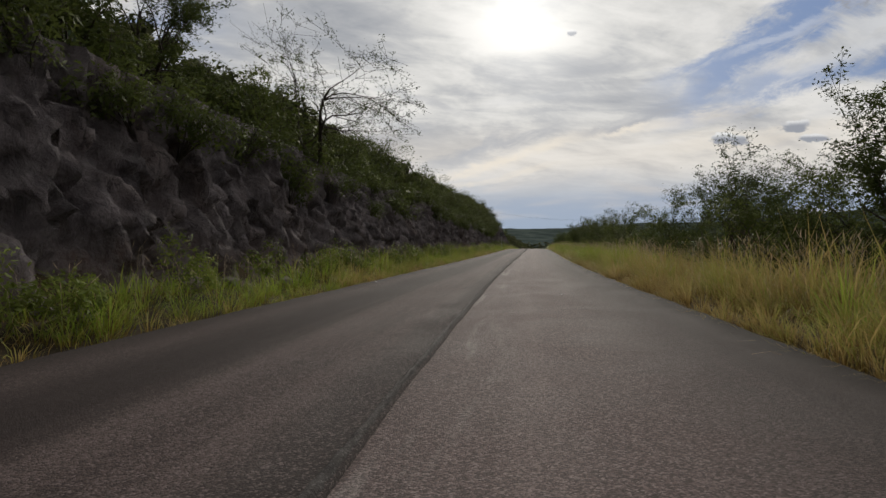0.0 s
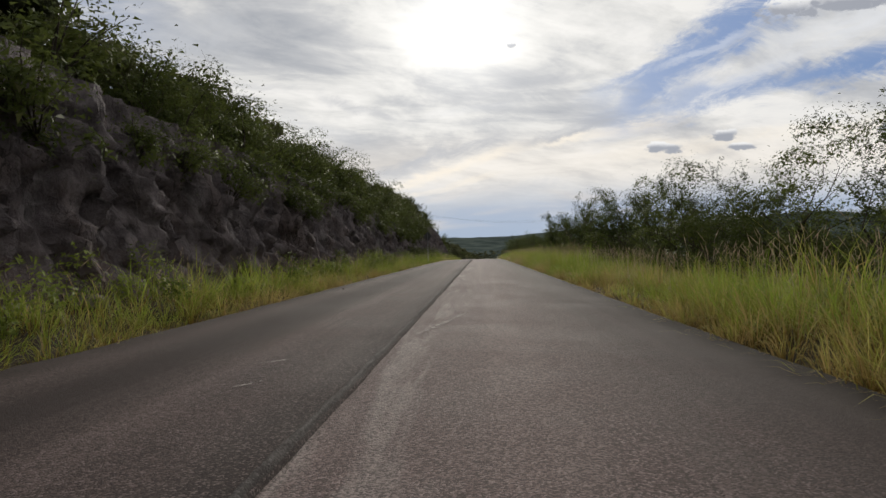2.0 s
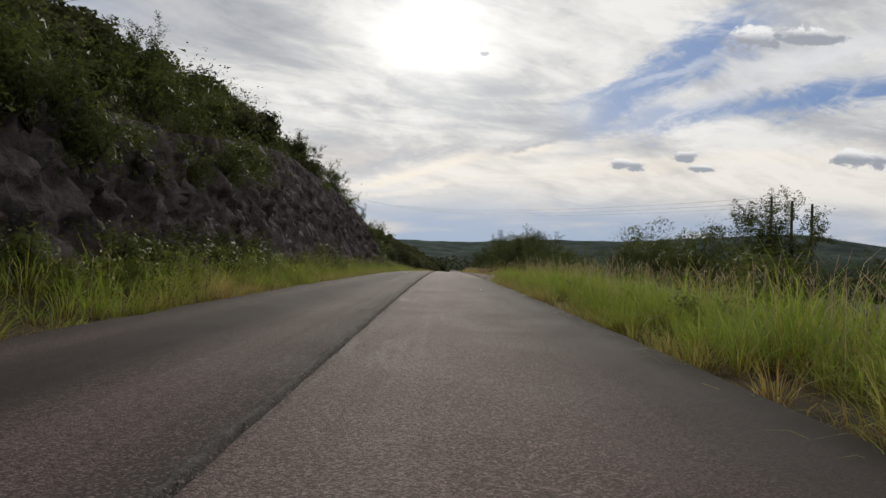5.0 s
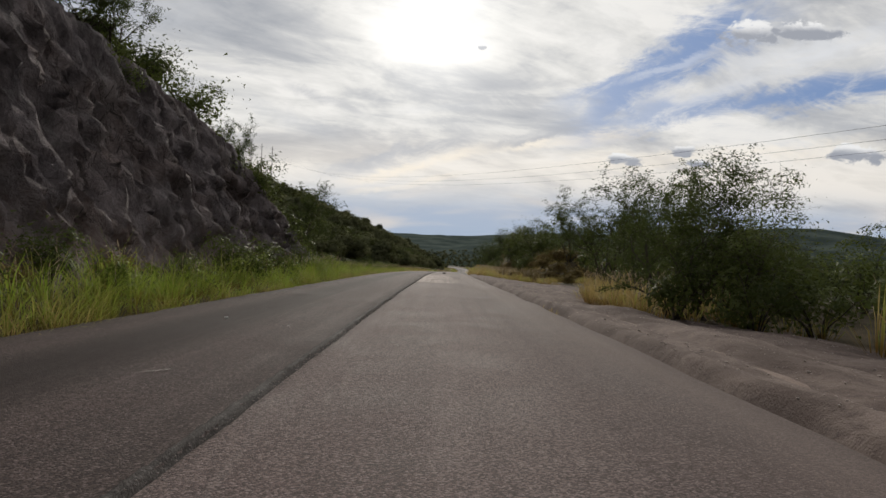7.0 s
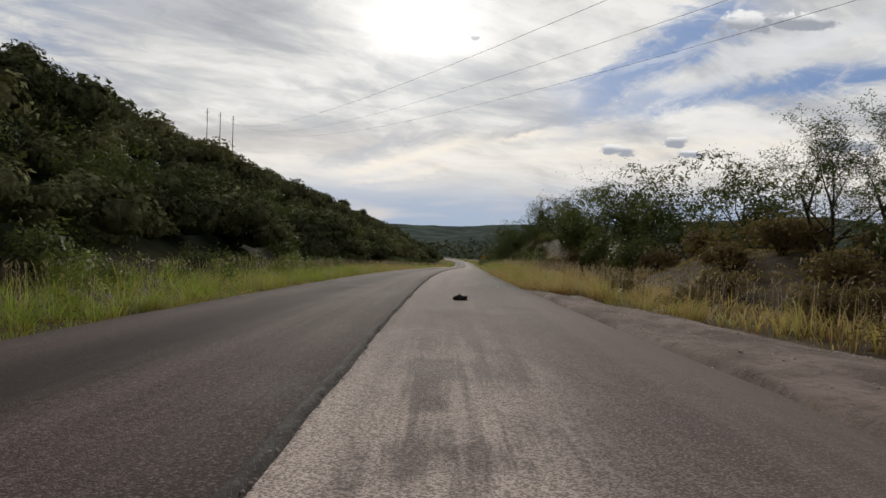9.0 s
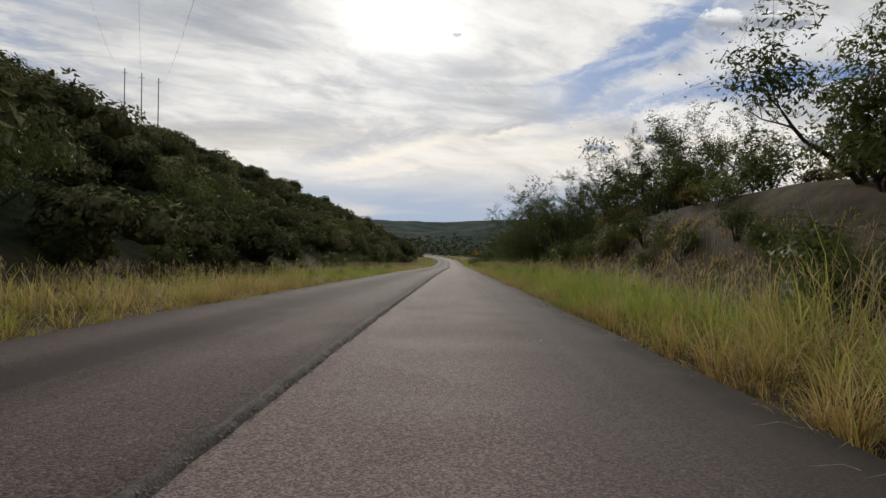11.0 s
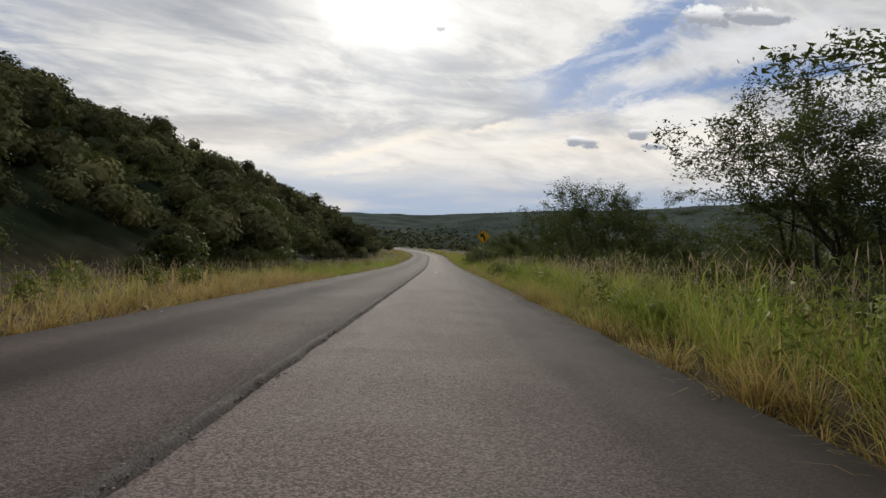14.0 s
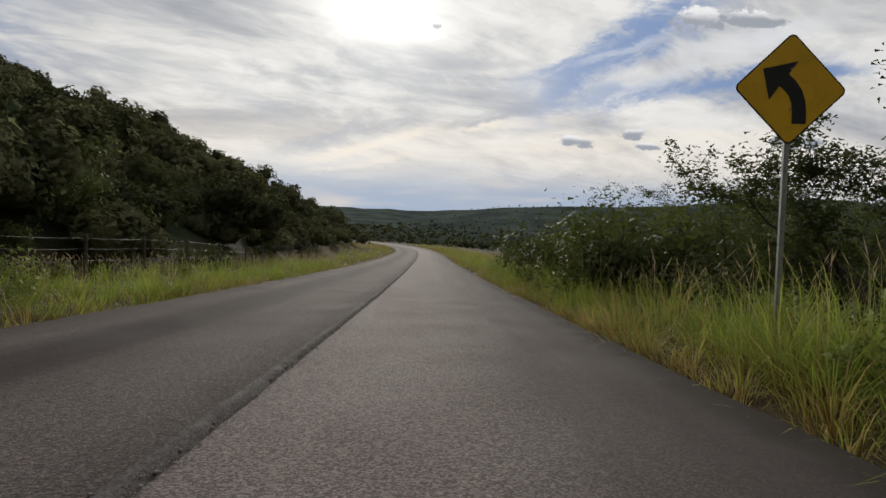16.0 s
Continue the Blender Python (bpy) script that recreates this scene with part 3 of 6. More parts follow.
def box(bm, size, m, bevel=0.0):
    made = bmesh.ops.create_cube(bm, size=1.0, matrix=m @ Matrix.Diagonal((*size, 1)))
    if bevel:
        edges = list({e for v in made["verts"] for e in v.link_edges})
        bmesh.ops.bevel(bm, geom=edges, offset=bevel, segments=2, affect="EDGES")


def rod(bm, a, b, r0, r1, sides=10):
    a, b = Vector(a), Vector(b)
    turn = (b - a).to_track_quat("Z", "Y").to_matrix().to_4x4()
    bmesh.ops.create_cone(bm, cap_ends=True, segments=sides, radius1=r0, radius2=r1, depth=(b - a).length,
                          matrix=Matrix.Translation((a + b) / 2) @ turn)


def lump(bm, m, size, seed, rough=0.25, sub=2):
    made = bmesh.ops.create_icosphere(bm, subdivisions=sub, radius=1.0)
    for v in made["verts"]:
        v.co *= 1 + rough * noise.noise(v.co * 1.3 + Vector((seed * 3.1, seed, 0)))
        v.co = m @ Vector((v.co.x * size[0], v.co.y * size[1], v.co.z * size[2]))


# ---- the ground: one sheet to the horizon ----
CLIFF = [(-60, 5.2), (0, 4.8), (20, 4.6), (31, 4.0), (39, 4.2), (52, 5.2), (60, 4.6), (76, 4.5), (95, 4.2), (105, 3.6), (115, 3.6), (130, 4.4), (142, 6.2),
         (152, 7.6), (172, 7.6), (182, 5.5), (190, 1.5), (198, 0.0)]
FOOT = -6.0


def cliff_height(y):
    return np.interp(y, [p[0] for p in CLIFF], [p[1] for p in CLIFF])


def cliff_run(y):
    h = cliff_height(y)
    return 0.4 + 0.33 * h + 0.45 * np.clip(h - 5.2, 0, 9)


def lie_of_land(u, y):
    """The ground's height over the road's line, u metres to the right of its middle."""
    z = np.full(np.broadcast(u, y).shape, -0.14)
    z = z + 0.16 * fbm(u * 0.5, y * 0.5, 3, 11) * step(np.abs(u), 3.7, 4.6) - 0.16 * (1 - step(np.abs(u), 3.3, 3.9))
    # left: the cut and the wooded hill above it
    h, run = cliff_height(y), cliff_run(y)
    back = -u
    z = z + 0.35 * step(back, 4.0, 6.4) * step(y, 205, 190)
    z = z + h * np.clip((back + FOOT - 0.9) / np.maximum(run, 0.3), 0, 1)
    hill_foot = np.where(y < 190, -FOOT + 0.9 + run, 10.5)
    rise = np.clip(back - hill_foot, 0, None)
    fade = 1 - step(y, 500, 640)
    top = 56 + 10 * fbm(y * 0.012, u * 0 + 3.3, 3, 5)
    hill = 0.51 * rise
    hill = top * (1 - np.exp(-hill / top)) * 1.12
    z = z + (hill + 3.0 * fbm(u * 0.06, y * 0.05, 4, 21) * step(rise, 2, 20)) * fade
    # right: a level verge, falling away, and a bank of earth beyond the pull-off
    z = z - 0.25 * step(u, 4.5, 8) - 2.2 * step(u, 14, 60) * (1 - step(y, 560, 800))
    bank = step(y, 232, 262) * (1 - step(y, 276, 296))
    z = z + bank * 3.9 * step(u, 6.5, 11.0) * (1 - 0.6 * step(u, 18, 40))
    z = z + 2.0 * step(u, 8.5, 14.0) * (1 - step(u, 20, 32)) * step(y, 212, 221) * (1 - step(y, 226, 240))
    return z


def far_land(x, y):
    """Hills in the distance."""
    z = 0 * x
    ridge = 52 * np.exp(-((x - 420 - 0.10 * y) / 190) ** 2) * step(y, -300, 150) * (1 - step(y, 1000, 1500)) * (1 - 0.58 * step(y, 230, 520))
    z = z + ridge * (1 + 0.7 * fbm(x * 0.006, y * 0.006, 4, 31))
    far = 52 * np.exp(-((y - 1750) / 420) ** 2) * (1 + 0.9 * fbm(x * 0.0035, y * 0.003, 5, 33))
    mid = 24 * np.exp(-((y - 1000 - 0.1 * x) / 130) ** 2) * (1 + 1.2 * fbm(x * 0.004 + 7, y * 0.004, 4, 37)) * step(x, -60, 150)
    left = 60 * np.exp(-((x + 420) / 230) ** 2) * np.exp(-((y - 900) / 380) ** 2)
    z = z + far + mid + left + 40 * step(y, 2200, 4200) + 30 * step(-y, 150, 900)
    clear_of_road = np.maximum(step(np.abs(x - mid_x(y)), 35, 140), step(y, 640, 850))
    return z * clear_of_road


def dirt_patch(u, y):
    """Where the ground is bare: the pull-off beside the right lane."""
    edge = 0.8 * fbm(u * 0.3, y * 0.3, 3, 41)
    reach = np.interp(y, [140, 150, 157, 168, 171, 173, 178, 184, 190, 196, 207, 214, 224], [3.6, 4.6, 9.0, 8.5, 6.0, 5.4, 6.5, 8.4, 10.2, 9.6, 7.6, 5.4, 3.8])
    return step(u + edge, 3.4, 3.7) * (1 - step(u + edge * 1.6, reach - 0.8, reach + 0.6)) * step(y, 143, 150) * (1 - step(y, 216, 228))


def ground_z(u, y):
    u, y = np.asarray(u, float), np.asarray(y, float)
    return mid_z(y) + lie_of_land(u, y) + far_land(u + mid_x(y), y)


def spread(lo, hi, fine, grow):
    """Steps from 0 outwards, growing."""
    out, d = [0.0], fine
    while out[-1] < hi:
        out.append(out[-1] + d)
        if out[-1] > lo:
            d *= grow
    return np.array(out)


us = np.r_[-spread(13, 3000, 0.8, 1.09)[:0:-1], spread(13, 3000, 0.8, 1.09)]
ys = np.r_[-spread(40, 1500, 3.0, 1.25)[:0:-1], spread(460, 4600, 2.0, 1.045)]
U, Y = np.meshgrid(us, ys)
Zg = ground_z(U, Y)
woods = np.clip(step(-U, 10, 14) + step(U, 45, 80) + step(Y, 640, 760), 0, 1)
# grey: how much painted haze tints the ground, growing with distance
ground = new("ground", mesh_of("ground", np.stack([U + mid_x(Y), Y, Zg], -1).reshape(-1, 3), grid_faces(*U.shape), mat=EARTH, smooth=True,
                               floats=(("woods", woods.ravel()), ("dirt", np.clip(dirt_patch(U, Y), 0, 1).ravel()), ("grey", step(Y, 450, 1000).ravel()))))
tagged(ground, "dry grassy ground rising to wooded hills along the road", "ground", kind="structure")


# ---- the road ----
HALF = 3.6


def seam(y):
    """How far the joint between the lanes strays to the right."""
    return np.interp(y, [0, 35, 79, 101, 140, 166, 176, 186, 200, 214, 228, 255, 277, 310, 354], [0.15, 0.09, 0.07, 0.05, 0.02, 0.02, 0.06, 0.17, 0.22, 0.20, 0.12, 0.07, 0.04, 0.08, 0.15])


def strip(name, u0, u1, y0, y1, lift, mat, cols=7, pace=1.0, ragged0=0.0, ragged1=0.0, drop=0.12, ends=0.0, joint=0.0):
    """A lane of asphalt with edges that go down into the ground."""
    y = np.arange(y0, y1 + 1e-6, pace)
    k = np.linspace(0, 1, cols)
    slant = np.sqrt(1 + np.interp(y, ALONG, np.tan(TURNING)) ** 2)
    r0 = ragged0 * (fbm(y * 0.9, y * 0 + 0.5, 4, 61) * 2)
    r1 = ragged1 * (fbm(y * 0.9, y * 0 + 7.5, 4, 67) * 2)
    left, right = (u0 + r0) * slant, (u1 + r1 + joint * seam(y)) * slant
    across = left[:, None] + (right - left)[:, None] * k[None, :]
    yy = np.repeat(y[:, None], cols, 1)
    crown = -0.012 * np.abs(across) + 0.003 * fbm(across * 0.7, yy * 0.25, 3, 71)
    zz = mid_z(yy) + lift + crown
    if ends:
        zz = zz - ends * (1 - step(yy, y0, y0 + 1.2)) - ends * step(yy, y1 - 1.2, y1)
    across = np.concatenate([across[:, :1] - 0.02, across, across[:, -1:] + 0.02], 1)
    zz = np.concatenate([zz[:, :1] - drop, zz, zz[:, -1:] - drop], 1)
    yy = np.repeat(y[:, None], cols + 2, 1)
    verts = np.stack([across + mid_x(yy), yy, zz], -1).reshape(-1, 3)
    return mesh_of(name, verts, grid_faces(len(y), cols + 2), mat=mat, smooth=True, uv=np.stack([across, yy], -1).reshape(-1, 2))


right_lane = tagged(new("road_right_lane", strip("road_right_lane", -0.35, HALF, -40, 640, 0.0, ROAD_OLD, ragged1=0.10)),
                    "worn grey asphalt lane with faint wheel tracks", "road", kind="structure")
left_lane = tagged(new("road_left_lane", strip("road_left_lane", -HALF, -0.10, -40, 640, 0.028, ROAD_NEW, ragged0=0.12, ragged1=0.03, pace=0.5, joint=1.0)),
                   "darker asphalt overlay lane ending in a ragged edge", "road", kind="structure")


def raw_edge():
    """The broken, tapering edge where the overlay stops: coarse grains down to the old lane."""
    y = np.arange(-4, 420, 0.08)
    wide = np.interp(y, [0, 60, 90, 150, 200, 230, 420], [0.004, 0.006, 0.012, 0.02, 0.03, 0.045, 0.045])
    wide = wide * (1 + 0.9 * fbm(y * 1.7, y * 0 + 1.5, 4, 81))
    left = seam(y) - 0.165 + 0.02 * fbm(y * 1.3, y * 0 + 3.5, 4, 83) + 0 * y
    right = seam(y) - 0.10 + 0.06 * fbm(y * 0.9, y * 0 + 7.5, 4, 67) + wide
    k = np.linspace(0, 1, 5)
    across = left[:, None] + (right - left)[:, None] * k
    yy = np.repeat(y[:, None], 5, 1)
    grains = np.random.RandomState(5).rand(*across.shape) * 0.022
    zz = mid_z(yy) + np.array([0.029, 0.034, 0.030, 0.016, -0.010]) + grains * np.array([0.3, 1.4, 1.8, 1.6, 0.2]) - 0.012 * np.abs(across)
    verts = np.stack([across + mid_x(yy), yy, zz], -1).reshape(-1, 3)
    return mesh_of("road_raw_edge", verts, grid_faces(len(y), 5), mat=ROAD_EDGE, uv=np.stack([across, yy], -1).reshape(-1, 2))


tagged(new("road_raw_edge", raw_edge()), "dark crumbling asphalt joint along the middle of the road", "road", kind="structure")


def crumbs():
    """Broken grains of asphalt strewn along the raw edge."""
    rs = np.random.RandomState(15)
    n = 8500
    y = rs.uniform(96, 374, n)
    u = seam(y) - 0.085 + 0.028 * rs.normal(size=n)
    r = (0.005 + 0.012 * rs.rand(n) ** 2) * np.interp(y, [96, 240], [0.7, 1.15])
    shape = np.array([(1, 0, 0), (0, 1, 0), (-1, 0, 0), (0, -1, 0), (0, 0, 0.5), (0, 0, -0.5)], float)
    high = mid_z(y) + np.clip((seam(y) - 0.03 - u) / 0.08, 0, 1) * 0.030 + 0.006
    verts = shape[None] * r[:, None, None] * (0.6 + 0.8 * rs.rand(n, 6, 1)) + np.stack([u + mid_x(y), y, high], 1)[:, None]
    tri = np.array([(0, 1, 4), (1, 2, 4), (2, 3, 4), (3, 0, 4), (1, 0, 5), (2, 1, 5), (3, 2, 5), (0, 3, 5)])
    return mesh_of("asphalt_crumbs", verts.reshape(-1, 3), tris=(tri[None] + 6 * np.arange(n)[:, None, None]).reshape(-1, 3), mat=CRUMB)


tagged(new("asphalt_crumbs", crumbs()), "loose grey asphalt crumbs along the broken joint", "gravel", kind="stuff")


# ---- the bare pull-off beside the right lane ----
def pull_off_z(uu, yy):
    """The height of the bare ground: ruts, lumps, and a low berm along the asphalt."""
    bare = np.clip(dirt_patch(uu, yy), 0, 1)
    drift = uu + 0.35 * np.sin(yy * 0.06) + 0.4 * fbm(yy * 0.12, yy * 0, 2, 121)
    ruts = -0.10 * np.exp(-((drift - 4.9) / 0.25) ** 2) - 0.09 * np.exp(-((drift - 6.6) / 0.25) ** 2) - 0.06 * np.exp(-((drift - 8.3) / 0.3) ** 2)
    lumps = 0.10 * fbm(uu * 0.9, yy * 0.5, 4, 123) + 0.07 * fbm(uu * 3, yy * 2, 4, 125, 0.7)
    berm = 0.09 * np.exp(-((uu - 4.05 + 0.35 * fbm(yy * 0.5, yy * 0 + 2, 4, 127)) / 0.16) ** 2) * (1 - step(yy, 186, 200))
    return ground_z(uu, yy) + (bare - 0.25) * 0.15 + (ruts + lumps + berm) * bare - 0.15 * (1 - step(uu, 3.6, 3.9))


def pull_off():
    uu, yy = np.meshgrid(np.arange(3.5, 12.4, 0.12), np.arange(142, 230, 0.18))
    verts = np.stack([uu + mid_x(yy), yy, pull_off_z(uu, yy)], -1).reshape(-1, 3)
    return mesh_of("pull_off", verts, grid_faces(*uu.shape), mat=DIRT, smooth=True)


tagged(new("pull_off", pull_off()), "bare pinkish dirt pull-off with wheel ruts beside the lane", "dirt", kind="structure")


# ---- the rock cut ----
def facets(x, y, size, seed):
    """Flat, tilted chips: each place takes the plane of the seed nearest to it."""
    x, y = x / size, y / size
    ta, tb, tc, td, te = (np.random.RandomState(seed + k).rand(128, 128) for k in range(5))
    ix, iy = np.floor(x).astype(int), np.floor(y).astype(int)
    best, out = np.full(x.shape, 9.0), np.zeros(x.shape)
    for i in (-1, 0, 1):
        for j in (-1, 0, 1):
            cx, cy = (ix + i) % 128, (iy + j) % 128
            ex, ey = x - (ix + i + ta[cx, cy]), y - (iy + j + tb[cx, cy])
            d = ex * ex + ey * ey
            near = d < best
            best = np.where(near, d, best)
            out = np.where(near, (tc[cx, cy] - 0.5) + 1.1 * (td[cx, cy] - 0.5) * ex + 1.1 * (te[cx, cy] - 0.5) * ey, out)
    return out * size


def rock_cut():
    y = np.arange(-30, 199, 0.14)
    k = np.linspace(0, 1, 34)
    yy, kk = np.repeat(y[:, None], 34, 1), np.repeat(k[None, :], len(y), 0)
    h, run = cliff_height(yy), cliff_run(yy)
    up = kk * (h + 0.7) - 0.35
    back = -FOOT + run * kk ** 0.85
    wx, wz = yy + 0.5 * fbm(yy * 0.5, up * 0.5, 3, 89), up + 0.4 * fbm(yy * 0.6 + 9, up * 0.6, 3, 90)
    gully = (fbm(wx * 0.16, wz * 0.05 + 3, 3, 91) * 1.9 + fbm(wx * 0.55 + wz * 0.12, wz * 0.22, 4, 93) * 1.3) * 0.16
    slab = 0.18 * facets(wx + 0.35 * wz, wz * 0.3, 1.5, 131) + 0.5 * facets(wx - 0.25 * wz, wz * 0.35, 0.62, 141) + 0.95 * facets(wx + 0.2 * wz, wz * 0.6, 0.34, 151)
    chips = fbm(wx * 2.6 + 0.4 * wz, wz * 2.2, 4, 96, 0.75) * 0.42
    ribs = -np.abs(fbm(wx * 0.32 + 0.25 * wz, wz * 0.10, 2, 97)) * 0.7 + 0.1
    soft = np.sin(np.pi * np.clip(kk, 0.04, 0.97)) ** 0.35 * np.clip(h / 2.0, 0, 1)
    back = back - (0.4 * gully + 1.1 * chips + 1.5 * slab + 0.2 * ribs) * soft
    zz = mid_z(yy) + up + 0.2 * fbm(yy * 1.7, up * 1.7, 3, 99) * soft
    verts = np.stack([-back + mid_x(yy), yy, zz], -1).reshape(-1, 3)
    return mesh_of("rock_cut", verts, grid_faces(len(y), 34), mat=ROCK, floats=(("level", kk.ravel()),))


tagged(new("rock_cut", rock_cut()), "dark purplish-grey rock face of the road cutting", "rock face", kind="structure")


# ---- trees and bushes ----
def sprays(at, size, rs, flat=0.35, slim=0.36):
    """Small pointed sprays of leaves at the places given, each turned its own way."""
    n = len(at)
    a = rs.normal(size=(n, 3))
    a[:, 2] *= flat
    a /= np.linalg.norm(a, axis=1, keepdims=True)
    b = np.cross(a, rs.normal(size=(n, 3)))
    b /= np.linalg.norm(b, axis=1, keepdims=True)
    size = np.asarray(size).reshape(-1, 1) * (0.6 + 0.8 * rs.rand(n, 1))
    a, b = a * size, b * size * slim
    verts = np.stack([at - a + b, at - 0.7 * a - b, at + a + 0.3 * b], 1).reshape(-1, 3)
    return verts, np.arange(3 * n).reshape(n, 3)


def clumps_of_leaves(at, radius, leaves, leaf_size, rs, slim=0.5, loose=0.75):
    """Rounded masses of overlapping sprays that face outwards, thick enough to hide what is behind."""
    n = len(at)
    way = rs.normal(size=(n, leaves, 3))
    way /= np.linalg.norm(way, axis=2, keepdims=True)
    way[..., 2] = np.where(way[..., 2] < -0.45, -way[..., 2], way[..., 2])
    radius = np.asarray(radius).reshape(n, 1, -1)
    lumpy = 1.0 + 0.0 * way[..., :1]
    for k in range(3):
        lumpy = lumpy + 0.14 * np.sin((rs.normal(size=(n, 1, 3)) * way).sum(-1, keepdims=True) * 2.6 + rs.rand(n, 1, 1) * 6)
    c = (at[:, None] + way * radius * lumpy * (0.78 + 0.34 * rs.rand(n, leaves, 1))).reshape(-1, 3)
    face = (way + np.array([0, 0, 0.4]) + loose * rs.normal(size=way.shape) * 0.6).reshape(-1, 3)
    face /= np.linalg.norm(face, axis=1, keepdims=True)
    a = np.cross(face, rs.normal(size=face.shape))
    a /= np.linalg.norm(a, axis=1, keepdims=True)
    b = np.cross(face, a)
    size = np.asarray(leaf_size) * (0.6 + 0.8 * rs.rand(len(c), 1))
    a, b = a * size, b * size * slim
    verts = np.stack([c - a + b * 0.6, c - 0.6 * a - b, c + a - 0.1 * b], 1)
    soft = (way + np.array([0, 0, 0.25])).reshape(-1, 3) + 0.35 * face
    soft /= np.linalg.norm(soft, axis=1, keepdims=True)
    return verts.reshape(-1, 3), np.arange(3 * len(c)).reshape(-1, 3), np.repeat(soft, 3, 0)


def joined(pieces):
    """Several sets of points, triangles and directions as one."""
    start = np.cumsum([0] + [len(p[0]) for p in pieces])
    ways = []
    for piece in pieces:
        if len(piece) == 3:
            ways.append(piece[2])
        else:
            t = piece[0][piece[1]]
            flat = np.cross(t[:, 1] - t[:, 0], t[:, 2] - t[:, 0])
            flat /= np.linalg.norm(flat, axis=1, keepdims=True) + 1e-12
            ways.append(np.repeat(flat, 3, 0))
    return np.concatenate([p[0] for p in pieces]), np.concatenate([p[1] + k for p, k in zip(pieces, start)]), np.concatenate(ways)


def tubes(lines, sides=5):
    """Tapered limbs from lines of (place, radius)."""
    verts, quads, start = [], [], 0
    ring = np.linspace(0, 2 * np.pi, sides, endpoint=False)
    for pts, rad in lines:
        pts, rad = np.asarray(pts), np.asarray(rad)
        d = np.gradient(pts, axis=0)
        d /= np.linalg.norm(d, axis=1, keepdims=True) + 1e-9
        ref = np.where(np.abs(d[:, 2:3]) > 0.9, [[1.0, 0, 0]], [[0, 0, 1.0]])
        s = np.cross(d, ref)
        s /= np.linalg.norm(s, axis=1, keepdims=True) + 1e-9
        w = np.cross(s, d)
        v = pts[:, None] + rad[:, None, None] * (np.cos(ring)[None, :, None] * s[:, None] + np.sin(ring)[None, :, None] * w[:, None])
        n = len(pts)
        verts.append(v.reshape(-1, 3))
        i = np.arange(n - 1)[:, None] * sides + np.arange(sides)[None]
        j = np.arange(n - 1)[:, None] * sides + (np.arange(sides)[None] + 1) % sides
        quads.append((np.stack([i, j, j + sides, i + sides], -1) + start).reshape(-1, 4))
        start += n * sides
    return np.concatenate(verts), np.concatenate(quads)


def limbs(rs, height, wide, stems, forks):
    """Lines of a spreading tree, and the tips that carry leaves. forks: how many side limbs each level bears."""
    lines, tips = [], []
    last = len(forks)

    def grow(at, way, length, radius, level):
        n = (6, 4, 3, 2, 1)[level] if level < last else 2 if last < 3 else 1
        pts, rad, p, d = [at], [radius], at.copy(), way / np.linalg.norm(way)
        for k in range(n):
            d = d + rs.normal(size=3) * (0.15 + 0.05 * level) + np.array([0, 0, 0.06 - 0.035 * level])
            d /= np.linalg.norm(d)
            p = p + d * length / n
            pts.append(p.copy())
            rad.append(max(radius * (1 - 0.66 * (k + 1) / n), 0.005))
        lines.append((pts, rad, 7 if level == 0 else (5 if level == 1 else 3)))
        if level >= last - 1:
            for a, b in zip(pts[1 if level < last else 0:], pts[2 if level < last else 1:]):
                tips.extend((a + (b - a) * k, level) for k in (0.35, 0.7, 1.0))
        if level == last:
            return
        for k in range(forks[level]):
            i = min(n, 2 + (k * (n - 1)) // max(forks[level], 1) + (k % 2))
            side = rs.normal(size=3)
            side[2] = abs(side[2]) * 0.45 + 0.12
            side /= np.linalg.norm(side)
            grow(pts[i], d * 0.55 + side * 0.85, length * (0.52 + 0.22 * rs.rand()), max(rad[i] * 0.68, 0.007), level + 1)

    for s in range(stems):
        turn = 2 * np.pi * (s + rs.rand() * 0.6) / stems
        way = np.array([np.cos(turn) * wide, np.sin(turn) * wide, 1.0])
        grow(np.array([0.12 * np.cos(turn), 0.12 * np.sin(turn), -0.15]), way, height * 0.50, 0.031 * height / np.sqrt(stems), 0)
    return lines, tips


